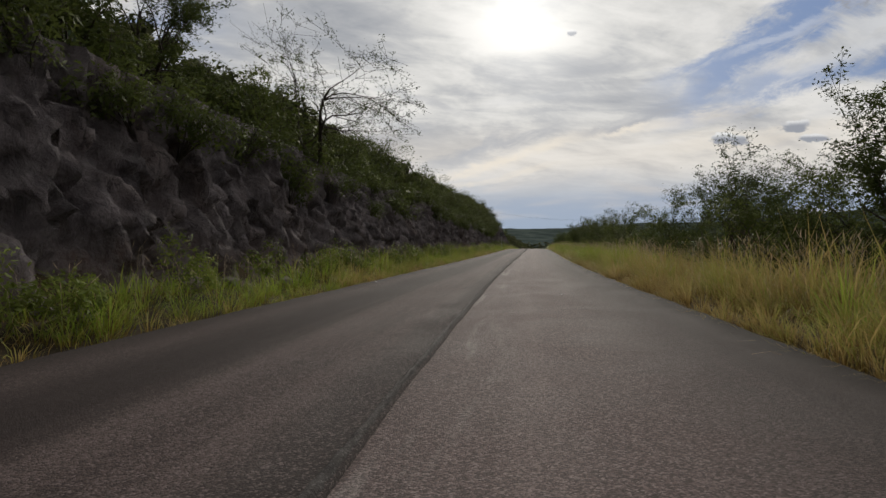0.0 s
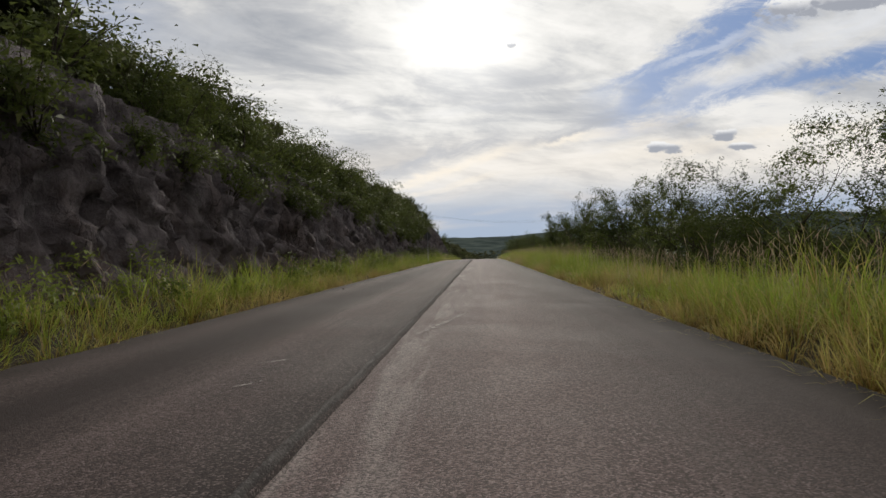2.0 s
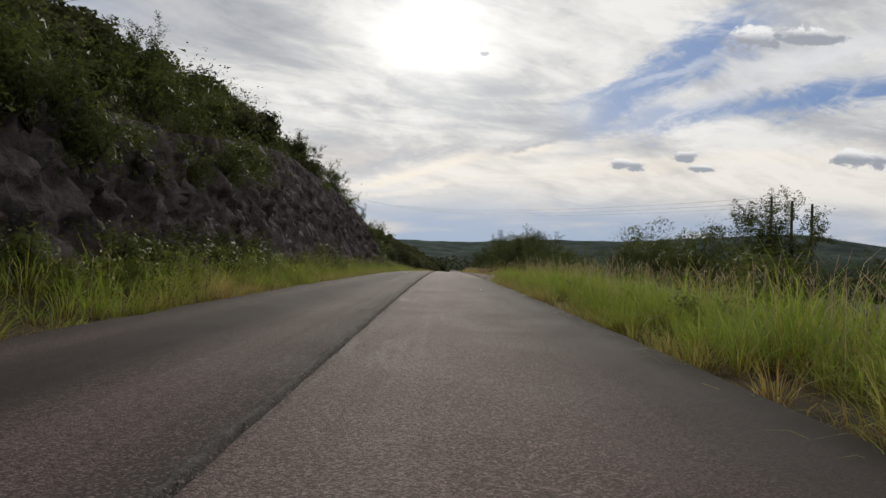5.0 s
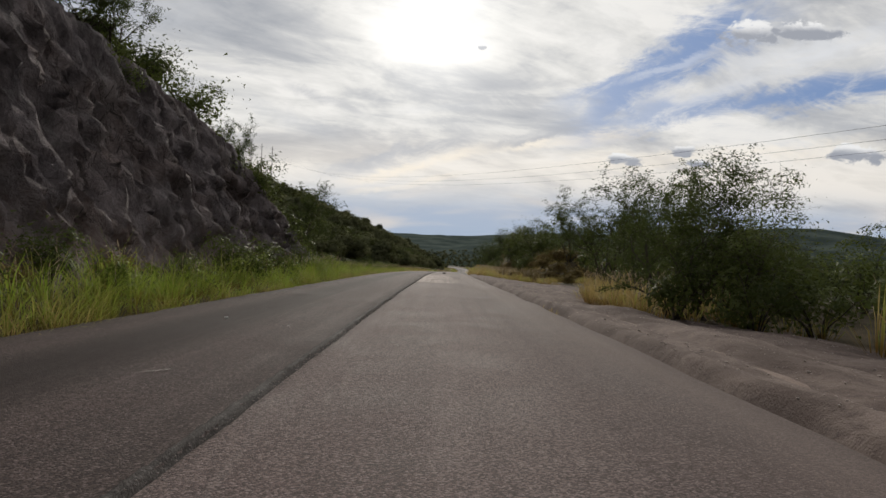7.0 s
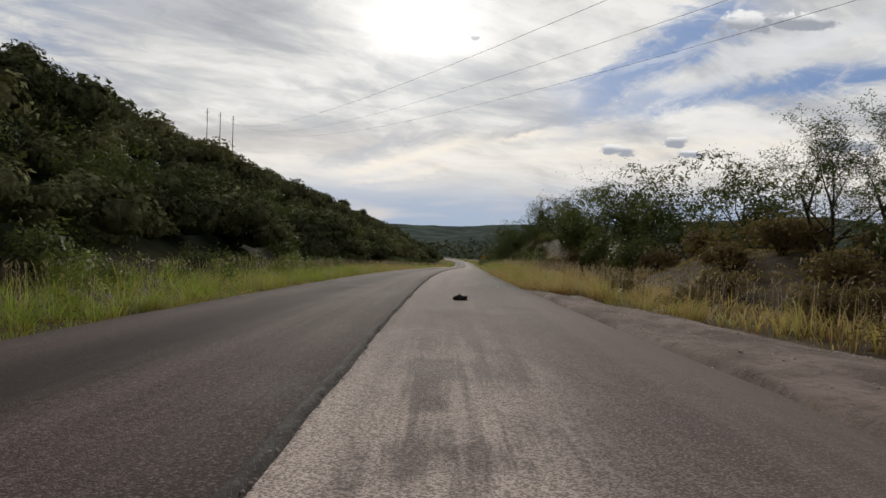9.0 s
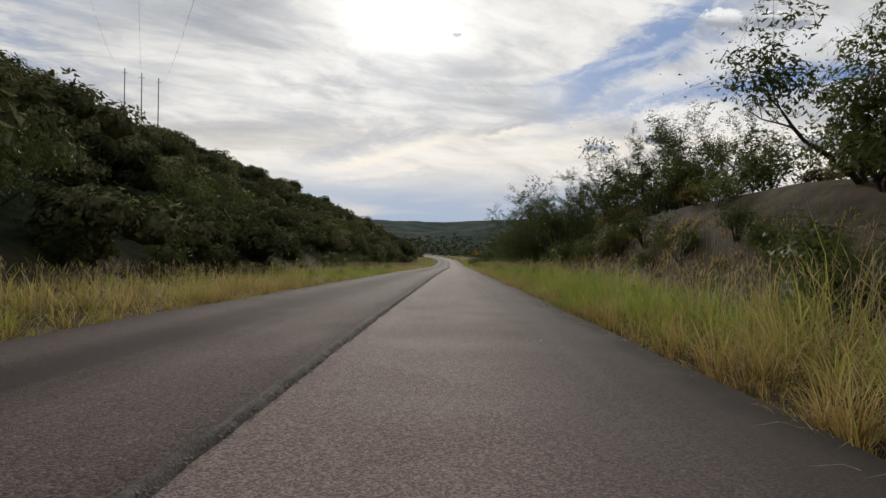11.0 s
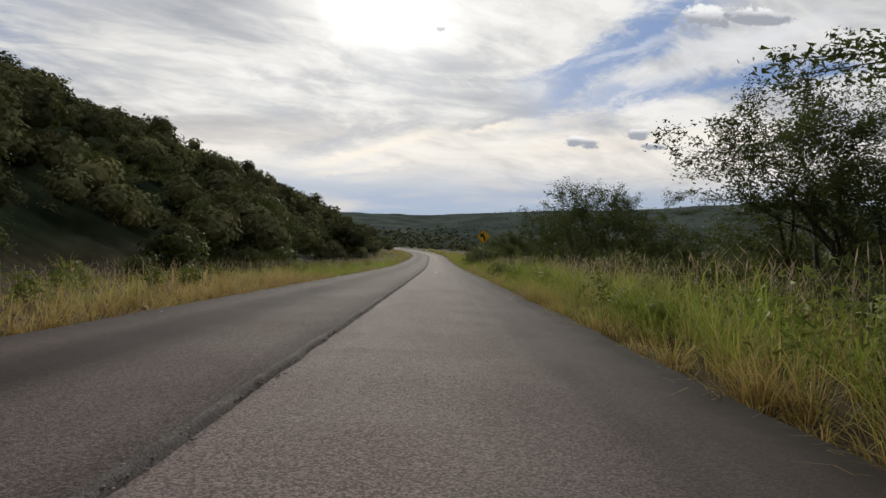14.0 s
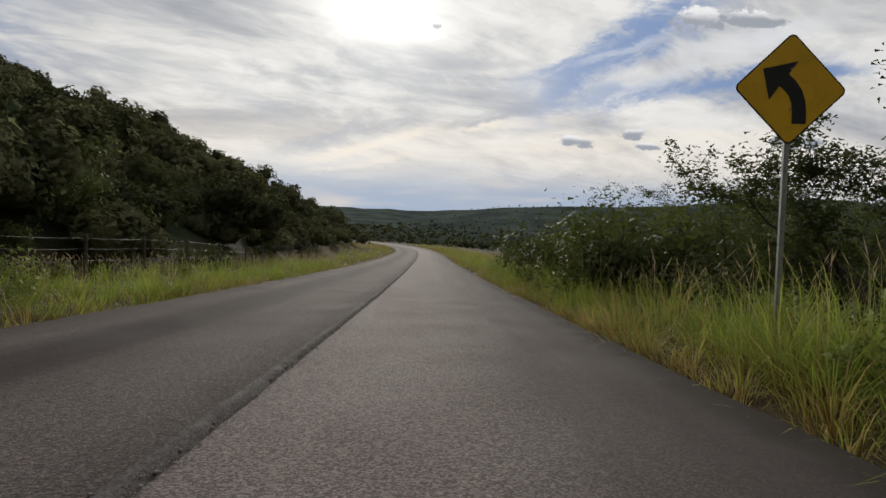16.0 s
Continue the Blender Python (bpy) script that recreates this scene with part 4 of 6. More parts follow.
def tree_kind(name, seed, height, radius, wide, stems, forks, leaves, leaf_mat, label, leaf_size=0.10, spread_leaf=0.26, clusters=240, heart=0, heart_leaf=0.13, thick=140):
    rs = np.random.RandomState(seed)
    lines, tips = limbs(rs, height, wide, stems, forks)
    ends = np.array([p for p, level in tips])
    fit = np.array([radius / np.percentile(np.hypot(ends[:, 0], ends[:, 1]), 95)] * 2 + [height / ends[:, 2].max()])
    lines = [(np.array(p) * fit, np.array(r), n) for p, r, n in lines]
    parts = [tubes([(p, r) for p, r, n in lines if n == sides], sides) for sides in (7, 5, 3) if any(n == sides for p, r, n in lines)]
    start = np.cumsum([0] + [len(v) for v, q in parts])
    base = tagged(new(name), label, "tree")
    under("trunk", mesh_of("trunk", np.concatenate([v for v, q in parts]), np.concatenate([q + k for (v, q), k in zip(parts, start)]), mat=BARK, smooth=True),
          base, "dark forked trunk and limbs")
    if leaves:
        ends = ends * fit
        ends = ends[rs.permutation(len(ends))[:clusters]]
        size = 0.6 + 0.8 * rs.rand(len(ends))
        pick = rs.randint(len(ends), size=leaves)
        at = ends[pick] + rs.normal(size=(leaves, 3)) * (spread_leaf * size[pick])[:, None] * np.array([1, 1, 0.65])
        crown = [sprays(at, leaf_size, rs, 0.5, 0.42)]
        if heart:
            core = ends[rs.permutation(len(ends))[:heart]] * np.array([0.86, 0.86, 0.92])
            core = np.concatenate([core, core[::2] * np.array([0.95, 0.95, 0.5])])
            crown.append(clumps_of_leaves(core, spread_leaf * (1.3 + 1.0 * rs.rand(len(core), 1)) * np.array([1.2, 1.2, 0.85]), thick, heart_leaf, rs))
        v, f, soft = joined(crown)
        under("crown", mesh_of("crown", v, tris=f, mat=leaf_mat, normals=soft if heart else None), base)
    return base


def bush_kind(name, seed, size, leaves, leaf_mat, label, leaf_size=0.095, thick=112):
    """A rounded, gappy shrub: stems and clumps of leaves."""
    rs = np.random.RandomState(seed)
    lines, clumps = [], []
    for s in range(9):
        turn, out = 2 * np.pi * rs.rand(), size[0] * (0.25 + 0.75 * rs.rand())
        end = np.array([np.cos(turn) * out, np.sin(turn) * out, size[1] * (0.45 + 0.55 * rs.rand()) * (1.15 - 0.45 * (out / size[0]))])
        k = np.linspace(0, 1, 5)[:, None]
        pts = end * np.concatenate([k, k, k ** 0.8], 1) + rs.normal(size=(5, 3)) * 0.05 * k
        pts[0, 2] = -0.2
        lines.append((pts, 0.03 * (1 - 0.8 * k[:, 0])))
        clumps += [pts[4], pts[3], 0.5 * (pts[2] + pts[3])]
    v, q = tubes(lines, 3)
    base = tagged(new(name), label, "bush")
    under("stem", mesh_of("stem", v, q, mat=BARK), base)
    clumps = np.array(clumps)
    at = clumps[rs.randint(len(clumps), size=leaves)] + rs.normal(size=(leaves, 3)) * np.array([0.26, 0.26, 0.22]) * size[0]
    at[:, 2] = np.abs(at[:, 2])
    core = clumps[1::4] * np.array([0.75, 0.75, 0.72])
    mass = clumps_of_leaves(core, size[0] * (0.34 + 0.2 * rs.rand(len(core), 1)) * np.array([1, 1, 0.9]), thick, leaf_size * 1.35, rs)
    v, f, soft = joined([sprays(at, leaf_size, rs, slim=0.45), mass])
    under("foliage", mesh_of("foliage", v, tris=f, mat=leaf_mat, normals=soft), base)
    return base


def stand(thing, first, u, y, turn, size, sink=0.05, tilt=(0, 0), group=""):
    """Puts the first of a kind, or a copy of it, on the ground."""
    m = pose(float(u + mid_x(y)), y, float(ground_z(u, y)) - sink, tilt[0], tilt[1], turn) @ Matrix.Scale(size, 4)
    if first:
        thing.matrix_basis = m
        ob = thing
    else:
        keep = thing.scale.copy()
        thing.scale = (1, 1, 1)
        ob = copy_thing(thing, m)
        thing.scale = keep
    if group:
        ob["group"] = group
    return ob


class Kind:
    """A kind of plant, of which the first is placed and the rest are copies."""

    def __init__(self, thing):
        self.thing, self.used = thing, False

    def put(self, *args, **more):
        ob = stand(self.thing, not self.used, *args, **more)
        self.used = True
        return ob


MESQUITE = "dark green mesquite tree with thin spreading limbs"
THIN = "thin airy tree with sparse small leaves"
mesquites = [Kind(tree_kind("mesquite_tree", 3, 7.0, 4.4, 0.75, 3, (4, 4, 3), 18000, LEAF_TREE, MESQUITE, 0.060, 0.16, 800)),
             Kind(tree_kind("mesquite_tree", 8, 7.0, 5.0, 1.0, 4, (4, 4, 3), 21000, LEAF_TREE, MESQUITE, 0.060, 0.16, 1000)),
             Kind(tree_kind("mesquite_tree", 14, 7.0, 4.0, 0.6, 2, (5, 4, 4), 19000, LEAF_TREE, MESQUITE, 0.060, 0.16, 860))]
feathery_trees = [Kind(tree_kind("mesquite_tree", 9, 7.0, 4.6, 0.9, 3, (5, 4, 4), 35000, LEAF_TREE, "large mesquite tree with feathery dark crown and spreading limbs", 0.042, 0.12, 1500)),
                  Kind(tree_kind("mesquite_tree", 16, 7.0, 4.4, 0.8, 4, (4, 4, 4), 35000, LEAF_TREE, "large mesquite tree with feathery dark crown and spreading limbs", 0.042, 0.12, 1500))]
full_trees = [Kind(tree_kind("full_tree", 4 + 5 * i, 7.0, 4.2 + 0.5 * i, 0.8, 3, (4, 4, 2), 1200, LEAF_BUSH, "dense rounded green tree with low dark crown", 0.07, 0.5, 150, 24)) for i in range(3)]
leafy_trees = [Kind(tree_kind("full_tree", 24, 7.0, 4.4, 0.8, 3, (4, 4, 3), 3500, LEAF_BUSH, "dense green tree with small leaves and low crown", 0.042, 0.42, 320, 26, 0.08, 210))]
thin_trees = [Kind(tree_kind("thin_tree", 21, 6.0, 2.7, 0.6, 4, (4, 3, 3), 13500, LEAF_TREE, THIN, 0.050, 0.115, 900)),
              Kind(tree_kind("thin_tree", 25, 6.0, 3.2, 0.8, 5, (4, 3, 3), 13500, LEAF_TREE, THIN, 0.050, 0.115, 900)),
              Kind(tree_kind("thin_tree", 27, 6.0, 2.4, 0.45, 5, (4, 3, 3), 13500, LEAF_TREE, THIN, 0.050, 0.115, 900))]
pale_trees = [Kind(tree_kind("pale_tree", 31, 6.0, 3.4, 0.8, 3, (4, 4, 4), 12500, LEAF_PALE, "pale green feathery tree with open crown", 0.045, 0.20, 520))]
bare_trees = [Kind(tree_kind("bare_tree", 41, 6.0, 1.9, 0.35, 3, (4, 4, 4), 0, LEAF_TREE, "leafless grey tree with upright twigs"))]
bushes = [Kind(bush_kind("bush", 50 + i, (1.35, 2.3), 300, LEAF_BUSH, "dense green roadside bush", 0.072)) for i in range(4)]
fine_bushes = [Kind(bush_kind("shrub", 55 + i, (1.35, 2.3), 700, LEAF_BUSH, "dense small-leaved green bush", 0.042, 330)) for i in range(2)]
rim_bushes = [Kind(bush_kind("hanging_bush", 70 + i, (1.35, 2.3), 420, LEAF_BUSH, "dense green bush on the rim of the cutting", 0.062)) for i in range(4)]
dry_bushes = [Kind(bush_kind("dry_bush", 60 + i, (0.9, 1.1), 600, LEAF_RUST, "rust-brown dry bush beside the road", 0.06)) for i in range(2)]

spots = random.Random(7)


def any_turn():
    return spots.uniform(0, 360)


# the tree that leans out over the cut, and its neighbours on the rim
leaning = Kind(tree_kind("leaning_tree", 45, 4.2, 4.6, 1.5, 2, (6, 5, 4), 6000, LEAF_TREE, "crooked sparse tree leaning out from the rim of the cutting", 0.036, 0.10, 420))
leaning.put(-7.6, 25.8, 40, 1.15, sink=float(ground_z(-7.6, 25.8) - mid_z(25.8)) - 4.7, tilt=(4, 30), group="trees on the rim of the cut")
for u, y, kind, size in ((-9.8, 17, thin_trees[0], 0.85), (-9.0, 9, full_trees[1], 0.62), (-10.5, 36, full_trees[2], 0.5),
                         (-8.6, 120, full_trees[0], 0.60), (-9.6, 113, full_trees[1], 0.66), (-11.5, 106, full_trees[2], 0.7), (-9.4, 131, thin_trees[0], 0.6),
                         (-13.5, 96, full_trees[0], 0.62), (-10.8, 176, thin_trees[1], 0.75), (-12.5, 168, thin_trees[0], 0.7), (-9.5, 186, thin_trees[0], 0.62),
                         (-14, 186, full_trees[1], 0.6), (-15.5, 196, thin_trees[1], 0.8), (-11.5, 203, mesquites[1], 0.95), (-8.6, 101, full_trees[0], 0.5), (-8.0, 109, full_trees[1], 0.54),
                         (-7.8, 117, full_trees[2], 0.64), (-7.7, 124, full_trees[0], 0.60), (-8.4, 133, full_trees[1], 0.42), (-10.2, 4, full_trees[2], 0.55), (-11, 28, full_trees[0], 0.55),
                         (-11, 48, full_trees[1], 0.5), (-11.4, 66, full_trees[2], 0.45), (-10.6, 84, full_trees[1], 0.5), (-8.5, 63, full_trees[0], 0.5), (-8.7, 70, full_trees[2], 0.56), (-8.5, 77, full_trees[1], 0.56), (-8.6, 86, full_trees[0], 0.58), (-8.6, 93, full_trees[2], 0.6)):
    kind.put(u, y, any_turn(), size, group="trees on the rim of the cut")

# right side, from the start to the bend
M0, M1, M2 = mesquites
T0, T1, T2 = thin_trees
P0, B0 = pale_trees[0], bare_trees[0]
F0, F1, F2 = full_trees
N0, N1 = feathery_trees
G0 = leafy_trees[0]
for u, y, kind, size in ((8.7, 13, T0, 0.87), (9.0, 17, G0, 0.73), (9.0, 22, T1, 0.87), (9.4, 26, T2, 0.85), (9.3, 30, G0, 0.59), (9.2, 35, T0, 0.78), (9.0, 39, G0, 0.52), (9.3, 47, G0, 0.56),
                         (9.0, 52, G0, 0.66), (9.2, 57, T0, 0.74), (8.9, 61, G0, 0.66), (9.2, 65, T1, 0.68), (8.8, 67, G0, 0.61), (9.0, 71, T2, 0.76), (9.3, 77, T1, 0.87),
                         (9.0, 80, G0, 0.66), (8.7, 84, T0, 0.83), (8.8, 91, T2, 0.71), (8.6, 96, M0, 0.68), (8.2, 101, T0, 0.78), (7.8, 105.5, T2, 0.61), (9.0, 110.5, T2, 0.58), (9.5, 114, T1, 0.60), (10.4, 118, T0, 0.55), (13.0, 146, F0, 0.6), (15.0, 152, F1, 0.62), (17.5, 158, F2, 0.6), (11, 122, T0, 0.59),
                         (12, 131, T2, 0.71), (14, 140, F2, 0.59),
                         (7.6, 171.3, M1, 0.63), (8.4, 170.8, G0, 0.64), (10.6, 173.5, G0, 0.62), (15.5, 184, F2, 0.6), (17.5, 191, F0, 0.66), (20, 178, F1, 0.6), (23, 170, F2, 0.6), (12.2, 187, P0, 1.0), (11.0, 190.5, N1, 0.98), (13.5, 193, P0, 0.85), (16, 200, F1, 0.7), (19, 206, P0, 0.8),
                         (14.2, 220, P0, 0.85), (16.4, 219, P0, 0.95), (17.5, 232, F1, 1.0), (15.4, 237, F0, 1.08), (13.6, 243, F1, 1.05), (12.0, 249, F2, 0.9), (10.6, 256, F0, 0.7),
                         (13.5, 269, T1, 0.6), (11.0, 273, T0, 0.8), (11.0, 280, T1, 0.85), (14.0, 274, M1, 0.85), (8.7, 286.5, N1, 1.05), (11.0, 292, N0, 1.0), (12.8, 284, F0, 1.0), (7.9, 292, T1, 0.75), (9.6, 297, N1, 1.08), (8.6, 301, N0, 1.0), (12.4, 300, G0, 0.9), (8.2, 310, N0, 1.05),
                         (13.0, 305, F1, 0.9), (12.5, 295, F2, 1.0), (8.3, 308, T2, 0.62), (10.2, 320, N1, 0.88), (12.4, 317, T1, 0.9), (10.6, 322.5, M1, 0.86), (11.6, 347.5, M1, 0.92), (14.6, 331, F0, 0.6), (15.3, 343, F1, 0.62), (14.0, 351, M0, 1.0), (16.0, 353, F2, 0.8),
                         (9.2, 361.5, M2, 0.76), (8.6, 365, G0, 0.40), (10.0, 366, G0, 0.43), (10.5, 360, B0, 0.96), (11.9, 358, M0, 0.78), (13.2, 369, G0, 0.6), (11.2, 367, G0, 0.55), (9.6, 369, G0, 0.48), (15.2, 366, F1, 0.62), (9.2, 375, F0, 0.6), (13.5, 378, M0, 0.75), (9.5, 384, M2, 0.5)):
    kind.put(u, y, any_turn(), size, group="roadside trees")

# trees and bushes at the foot of the hill on the left
for k in range(17):
    y = 193 + k * 12.2 + spots.uniform(-3, 3)
    (full_trees[k % 3] if k % 4 else mesquites[k % 3]).put(spots.uniform(-15.5, -12.5), y, any_turn(), spots.uniform(0.5, 0.82), group="trees at the foot of the hill")
for k in range(44):
    y = 190 + k * 4.9 + spots.uniform(-1.5, 1.5)
    bushes[k % 4].put(spots.uniform(-12.0, -9.6), y, any_turn(), spots.uniform(0.55, 1.15), group="bushes at the foot of the hill")

# bushes along the rim of the cut
n = 0
for k in range(74):
    y = -10 + k * 2.75 + spots.uniform(-0.6, 0.6)
    h = float(cliff_height(y))
    if h < 0.5:
        continue
    for row in range(3):
        if row == 2:
            if y < 138:
                k_up = spots.uniform(0.55, 0.88)
                u = FOOT + 0.15 - float(cliff_run(y)) * k_up ** 0.85
                over = float(mid_z(y)) + k_up * (h + 0.7) - 0.6
                rim_bushes[n % 4].put(u, y, any_turn(), spots.uniform(0.6, 0.98), sink=float(ground_z(u, y)) - over, tilt=(0, 25), group="bushes on the rim of the cut")
                n += 1
            continue
        u = FOOT - 0.5 - float(cliff_run(y)) - row * spots.uniform(1.6, 2.6) + spots.uniform(-0.2, 0.7)
        if 142 < y < 184 and row == 0 and spots.random() < 0.75:
            continue
        rim_bushes[n % 4].put(u, y, any_turn(), spots.uniform(0.85, 1.4) * (0.9 if row == 0 else 1.1), group="bushes on the rim of the cut")
        n += 1
# bushes in the belt on the right
for k in range(74):
    y = 6 + k * 5.4 + spots.uniform(-1.2, 1.2)
    if 138 < y < 172:
        u = spots.uniform(17, 26)
    elif 172 <= y < 232:
        u = spots.uniform(13, 20)
    else:
        u = spots.uniform(9.0, 13.5)
    (dry_bushes[k % 2] if 196 < y < 245 and k % 3 else bushes[k % 4]).put(u, y, any_turn(), spots.uniform(0.95, 1.5), group="bushes beside the road")
# a close understorey below the thin trees of the first stretch
for k in range(46):
    y = 7 + k * 2.15 + spots.uniform(-0.6, 0.6)
    low = 0.62 if 70 < y < 88 else 1.0
    (fine_bushes[k % 2] if k % 3 else bushes[k % 4]).put(spots.uniform(8.4, 10.4), y, any_turn(), spots.uniform(0.85, 1.3) * low, group="bushes beside the road")
# brown brush on the bank of earth
for k in range(40):
    (dry_bushes[k % 2] if k % 3 else bushes[k % 4]).put(spots.uniform(7.6, 13.5), spots.uniform(240, 284), any_turn(), spots.uniform(0.7, 1.15), group="brush on the bank")
# brush at the foot of the high face
for k in range(26):
    (dry_bushes[k % 2] if k % 2 else bushes[k % 4]).put(spots.uniform(-6.5, -5.3), 140 + 1.9 * k + spots.uniform(-0.5, 0.5), any_turn(), spots.uniform(0.45, 0.85), group="brush at the foot of the cut")
for u, y, size in ((8.8, 208, 1.0), (9.4, 212, 1.1), (8.0, 216, 0.9), (9.8, 218, 1.15), (7.6, 222, 1.0), (8.8, 227, 1.1), (7.8, 232, 0.9), (11.2, 213, 1.0), (11.0, 203, 0.9), (12.4, 216, 1.3), (13.2, 221, 1.4), (12.6, 226, 1.5), (11.6, 222, 1.2), (13.8, 214, 1.2), (14.6, 225, 1.5), (12.0, 231, 1.3), (14.5, 231, 1.4), (15.6, 219, 1.2)):
    dry_bushes[int(y) % 2].put(u, y, any_turn(), size, group="dry bushes by the pull-off")
for k in range(11):
    bushes[k % 4].put(spots.uniform(-6.6, -6.0), 108 + 2.6 * k, any_turn(), spots.uniform(0.6, 0.9), group="bushes at the foot of the cut")
for k in range(24):
    y = 256 + k * 3.0 + spots.uniform(-0.8, 0.8)
    fine_bushes[k % 2].put(spots.uniform(7.4, 9.0), y, any_turn(), spots.uniform(0.5, 0.95), group="bushes beside the road")
for u, y, size in ((7.0, 345.8, 1.0), (5.2, 366.5, 1.1), (6.4, 367.2, 1.35), (7.6, 364.6, 1.3), (4.35, 338, 0.6), (6.0, 312, 0.85), (7.0, 169.6, 0.75), (8.2, 168.0, 0.8), (9.2, 167.4, 0.85), (9.6, 176, 0.9), (10.4, 174.4, 0.9), (11.5, 178, 1.1), (12.5, 174, 1.0), (14, 180, 1.1), (13.5, 186, 1.0), (15, 190, 1.2), (16, 176, 1.1), (18, 171, 1.2), (19, 184, 1.2), (21, 165, 1.2), (14, 195, 1.1), (24, 175, 1.3), (5.4, 366, 1.15), (6.4, 369.5, 1.45), (5.2, 373, 1.2), (7.4, 366, 1.25), (8.8, 367.5, 1.4), (8.2, 372, 1.6), (10, 369, 1.5), (6.3, 362.5, 0.7), (7.5, 376, 1.6), (5.6, 381, 1.0), (6.5, 389, 1.1), (-5.6, 46, 0.5), (-5.4, 22, 0.42), (-9.5, 352, 0.8), (-10, 345, 0.9)):
    bushes[int(y) % 4].put(u, y, any_turn(), size, group="bushes beside the road")


def ball(sub):
    """Points and triangles of a round form of radius 1."""
    bm = bmesh.new()
    bmesh.ops.create_icosphere(bm, subdivisions=sub, radius=1.0)
    bm.verts.index_update()
    v, f = np.array([tuple(p.co) for p in bm.verts]), np.array([[p.index for p in q.verts] for q in bm.faces])
    bm.free()
    return v, f


BALL = ball(2)


def hearts(at, radius, rs):
    """Uneven dark masses that fill the inside of crowns."""
    v, f = BALL
    n, m = len(at), len(v)
    wave = 1.0
    for k in range(4):
        wave = wave + 0.08 * np.sin((rs.normal(size=(n, 1, 3)) * v[None]).sum(-1, keepdims=True) * (2.2 + 0.9 * k) + rs.rand(n, 1, 1) * 6)
    verts = at[:, None] + v[None] * radius[:, None] * wave
    ways = v[None] + np.array([0, 0, 0.1]) + 0.25 * rs.normal(size=(n, m, 3))
    return verts.reshape(-1, 3), (f[None] + m * np.arange(n)[:, None, None]).reshape(-1, 3), ways.reshape(-1, 3)


def scrub(name, places, kinds, seed, mat, label):
    """Woods: many crowns in one mesh, each of a few knobbly masses under a coat of leaf sprays."""
    rs = np.random.RandomState(seed)
    spot = np.array(places)
    foot = ground_z(spot[:, 0], spot[:, 1])
    kinds = np.array(kinds)
    pieces, tones = [], []
    for count, leaves, leaf_size in sorted(set(tuple(k) for k in kinds)):
        mine = (kinds == (count, leaves, leaf_size)).all(1)
        count, leaves = int(count), int(leaves)
        p, z = spot[mine], foot[mine]
        n = len(p)
        r = p[:, 2]
        turn, out = rs.rand(n, count) * 2 * np.pi, 0.78 * np.sqrt(rs.rand(n, count))
        lift = (0.30 + 0.62 * rs.rand(n, count)) * (1.15 - 0.6 * out)
        at = np.stack([p[:, :1] + mid_x(p[:, 1:2]) + np.cos(turn) * out * r[:, None], p[:, 1:2] + np.sin(turn) * out * r[:, None], z[:, None] + lift * r[:, None]], -1).reshape(-1, 3)
        size = (np.repeat(r, count) * (0.27 + 0.25 * rs.rand(n * count)))[:, None] * np.array([1.0, 1.0, 0.8])
        spray = np.repeat(size[:, :1] * leaf_size, leaves, 0)
        pieces += [clumps_of_leaves(at, size, leaves, spray, rs, 0.75), hearts(at, size * 0.66, rs)]
        tone = (rs.rand(n)[:, None] ** 1.5 * (0.5 + 0.7 * rs.rand(n, count))).ravel()
        tones += [np.repeat(tone, leaves * 3), np.repeat(tone, len(BALL[0]))]
    v, f, soft = joined(pieces)
    soft = soft / np.linalg.norm(soft, axis=1, keepdims=True)
    ob = new(name, mesh_of(name, v, tris=f, mat=mat, normals=soft, floats=(("tone", np.concatenate(tones)),)))
    return tagged(ob, label, "bushes", kind="stuff")


rs = np.random.RandomState(77)
where, kinds = [], []
for y in np.arange(188, 600, 4.9):
    for u in np.arange(-12.5, -92, -4.9):
        if rs.rand() < (0.16 if u > -48 else 0.45):
            continue
        big = 1.4 if rs.rand() < 0.2 else 1.0
        where.append((u + rs.uniform(-1.9, 1.9), y + rs.uniform(-1.9, 1.9), rs.uniform(1.7, 3.4) * big))
        kinds.append((6, 320, 0.13) if (u > -23 and y < 410) else ((4, 230, 0.15) if u > -58 and y < 480 else (3, 90, 0.24)))
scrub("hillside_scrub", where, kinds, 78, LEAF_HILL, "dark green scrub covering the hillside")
where, kinds = [], []
for y in np.arange(-20, 188, 4.0):
    for u in np.arange(-12.5, -28, -4.0):
        where.append((u + rs.uniform(-1.3, 1.3), y + rs.uniform(-1.3, 1.3), rs.uniform(1.4, 2.7)))
        kinds.append((5, 180, 0.16) if u > -18 else (3, 80, 0.25))
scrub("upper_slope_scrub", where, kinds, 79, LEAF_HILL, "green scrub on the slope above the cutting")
where, kinds = [], []
for k in range(1000):
    y, u = rs.uniform(-10, 900), rs.uniform(20, 130)
    if y > 470 and abs(u) < 30 or 150 < y < 230 and u < 32:
        continue
    where.append((u, y, rs.uniform(1.2, 2.8)))
    kinds.append((2, 34, 0.36) if u > 36 else (4, 80, 0.25))
for k in range(500):
    y, x = rs.uniform(560, 900), rs.uniform(-10, 200)
    where.append((x + 60, y, rs.uniform(1.5, 3.0)))
    kinds.append((1, 24, 0.45))
for k in range(1000):
    y, u = rs.uniform(-100, 1100), rs.uniform(130, 560)
    where.append((u, y, rs.uniform(1.5, 2.6)))
    kinds.append((1, 24, 0.45))
scrub("far_woods", where, kinds, 80, LEAF_HILL, "dark green woods on the flat land beyond the road")


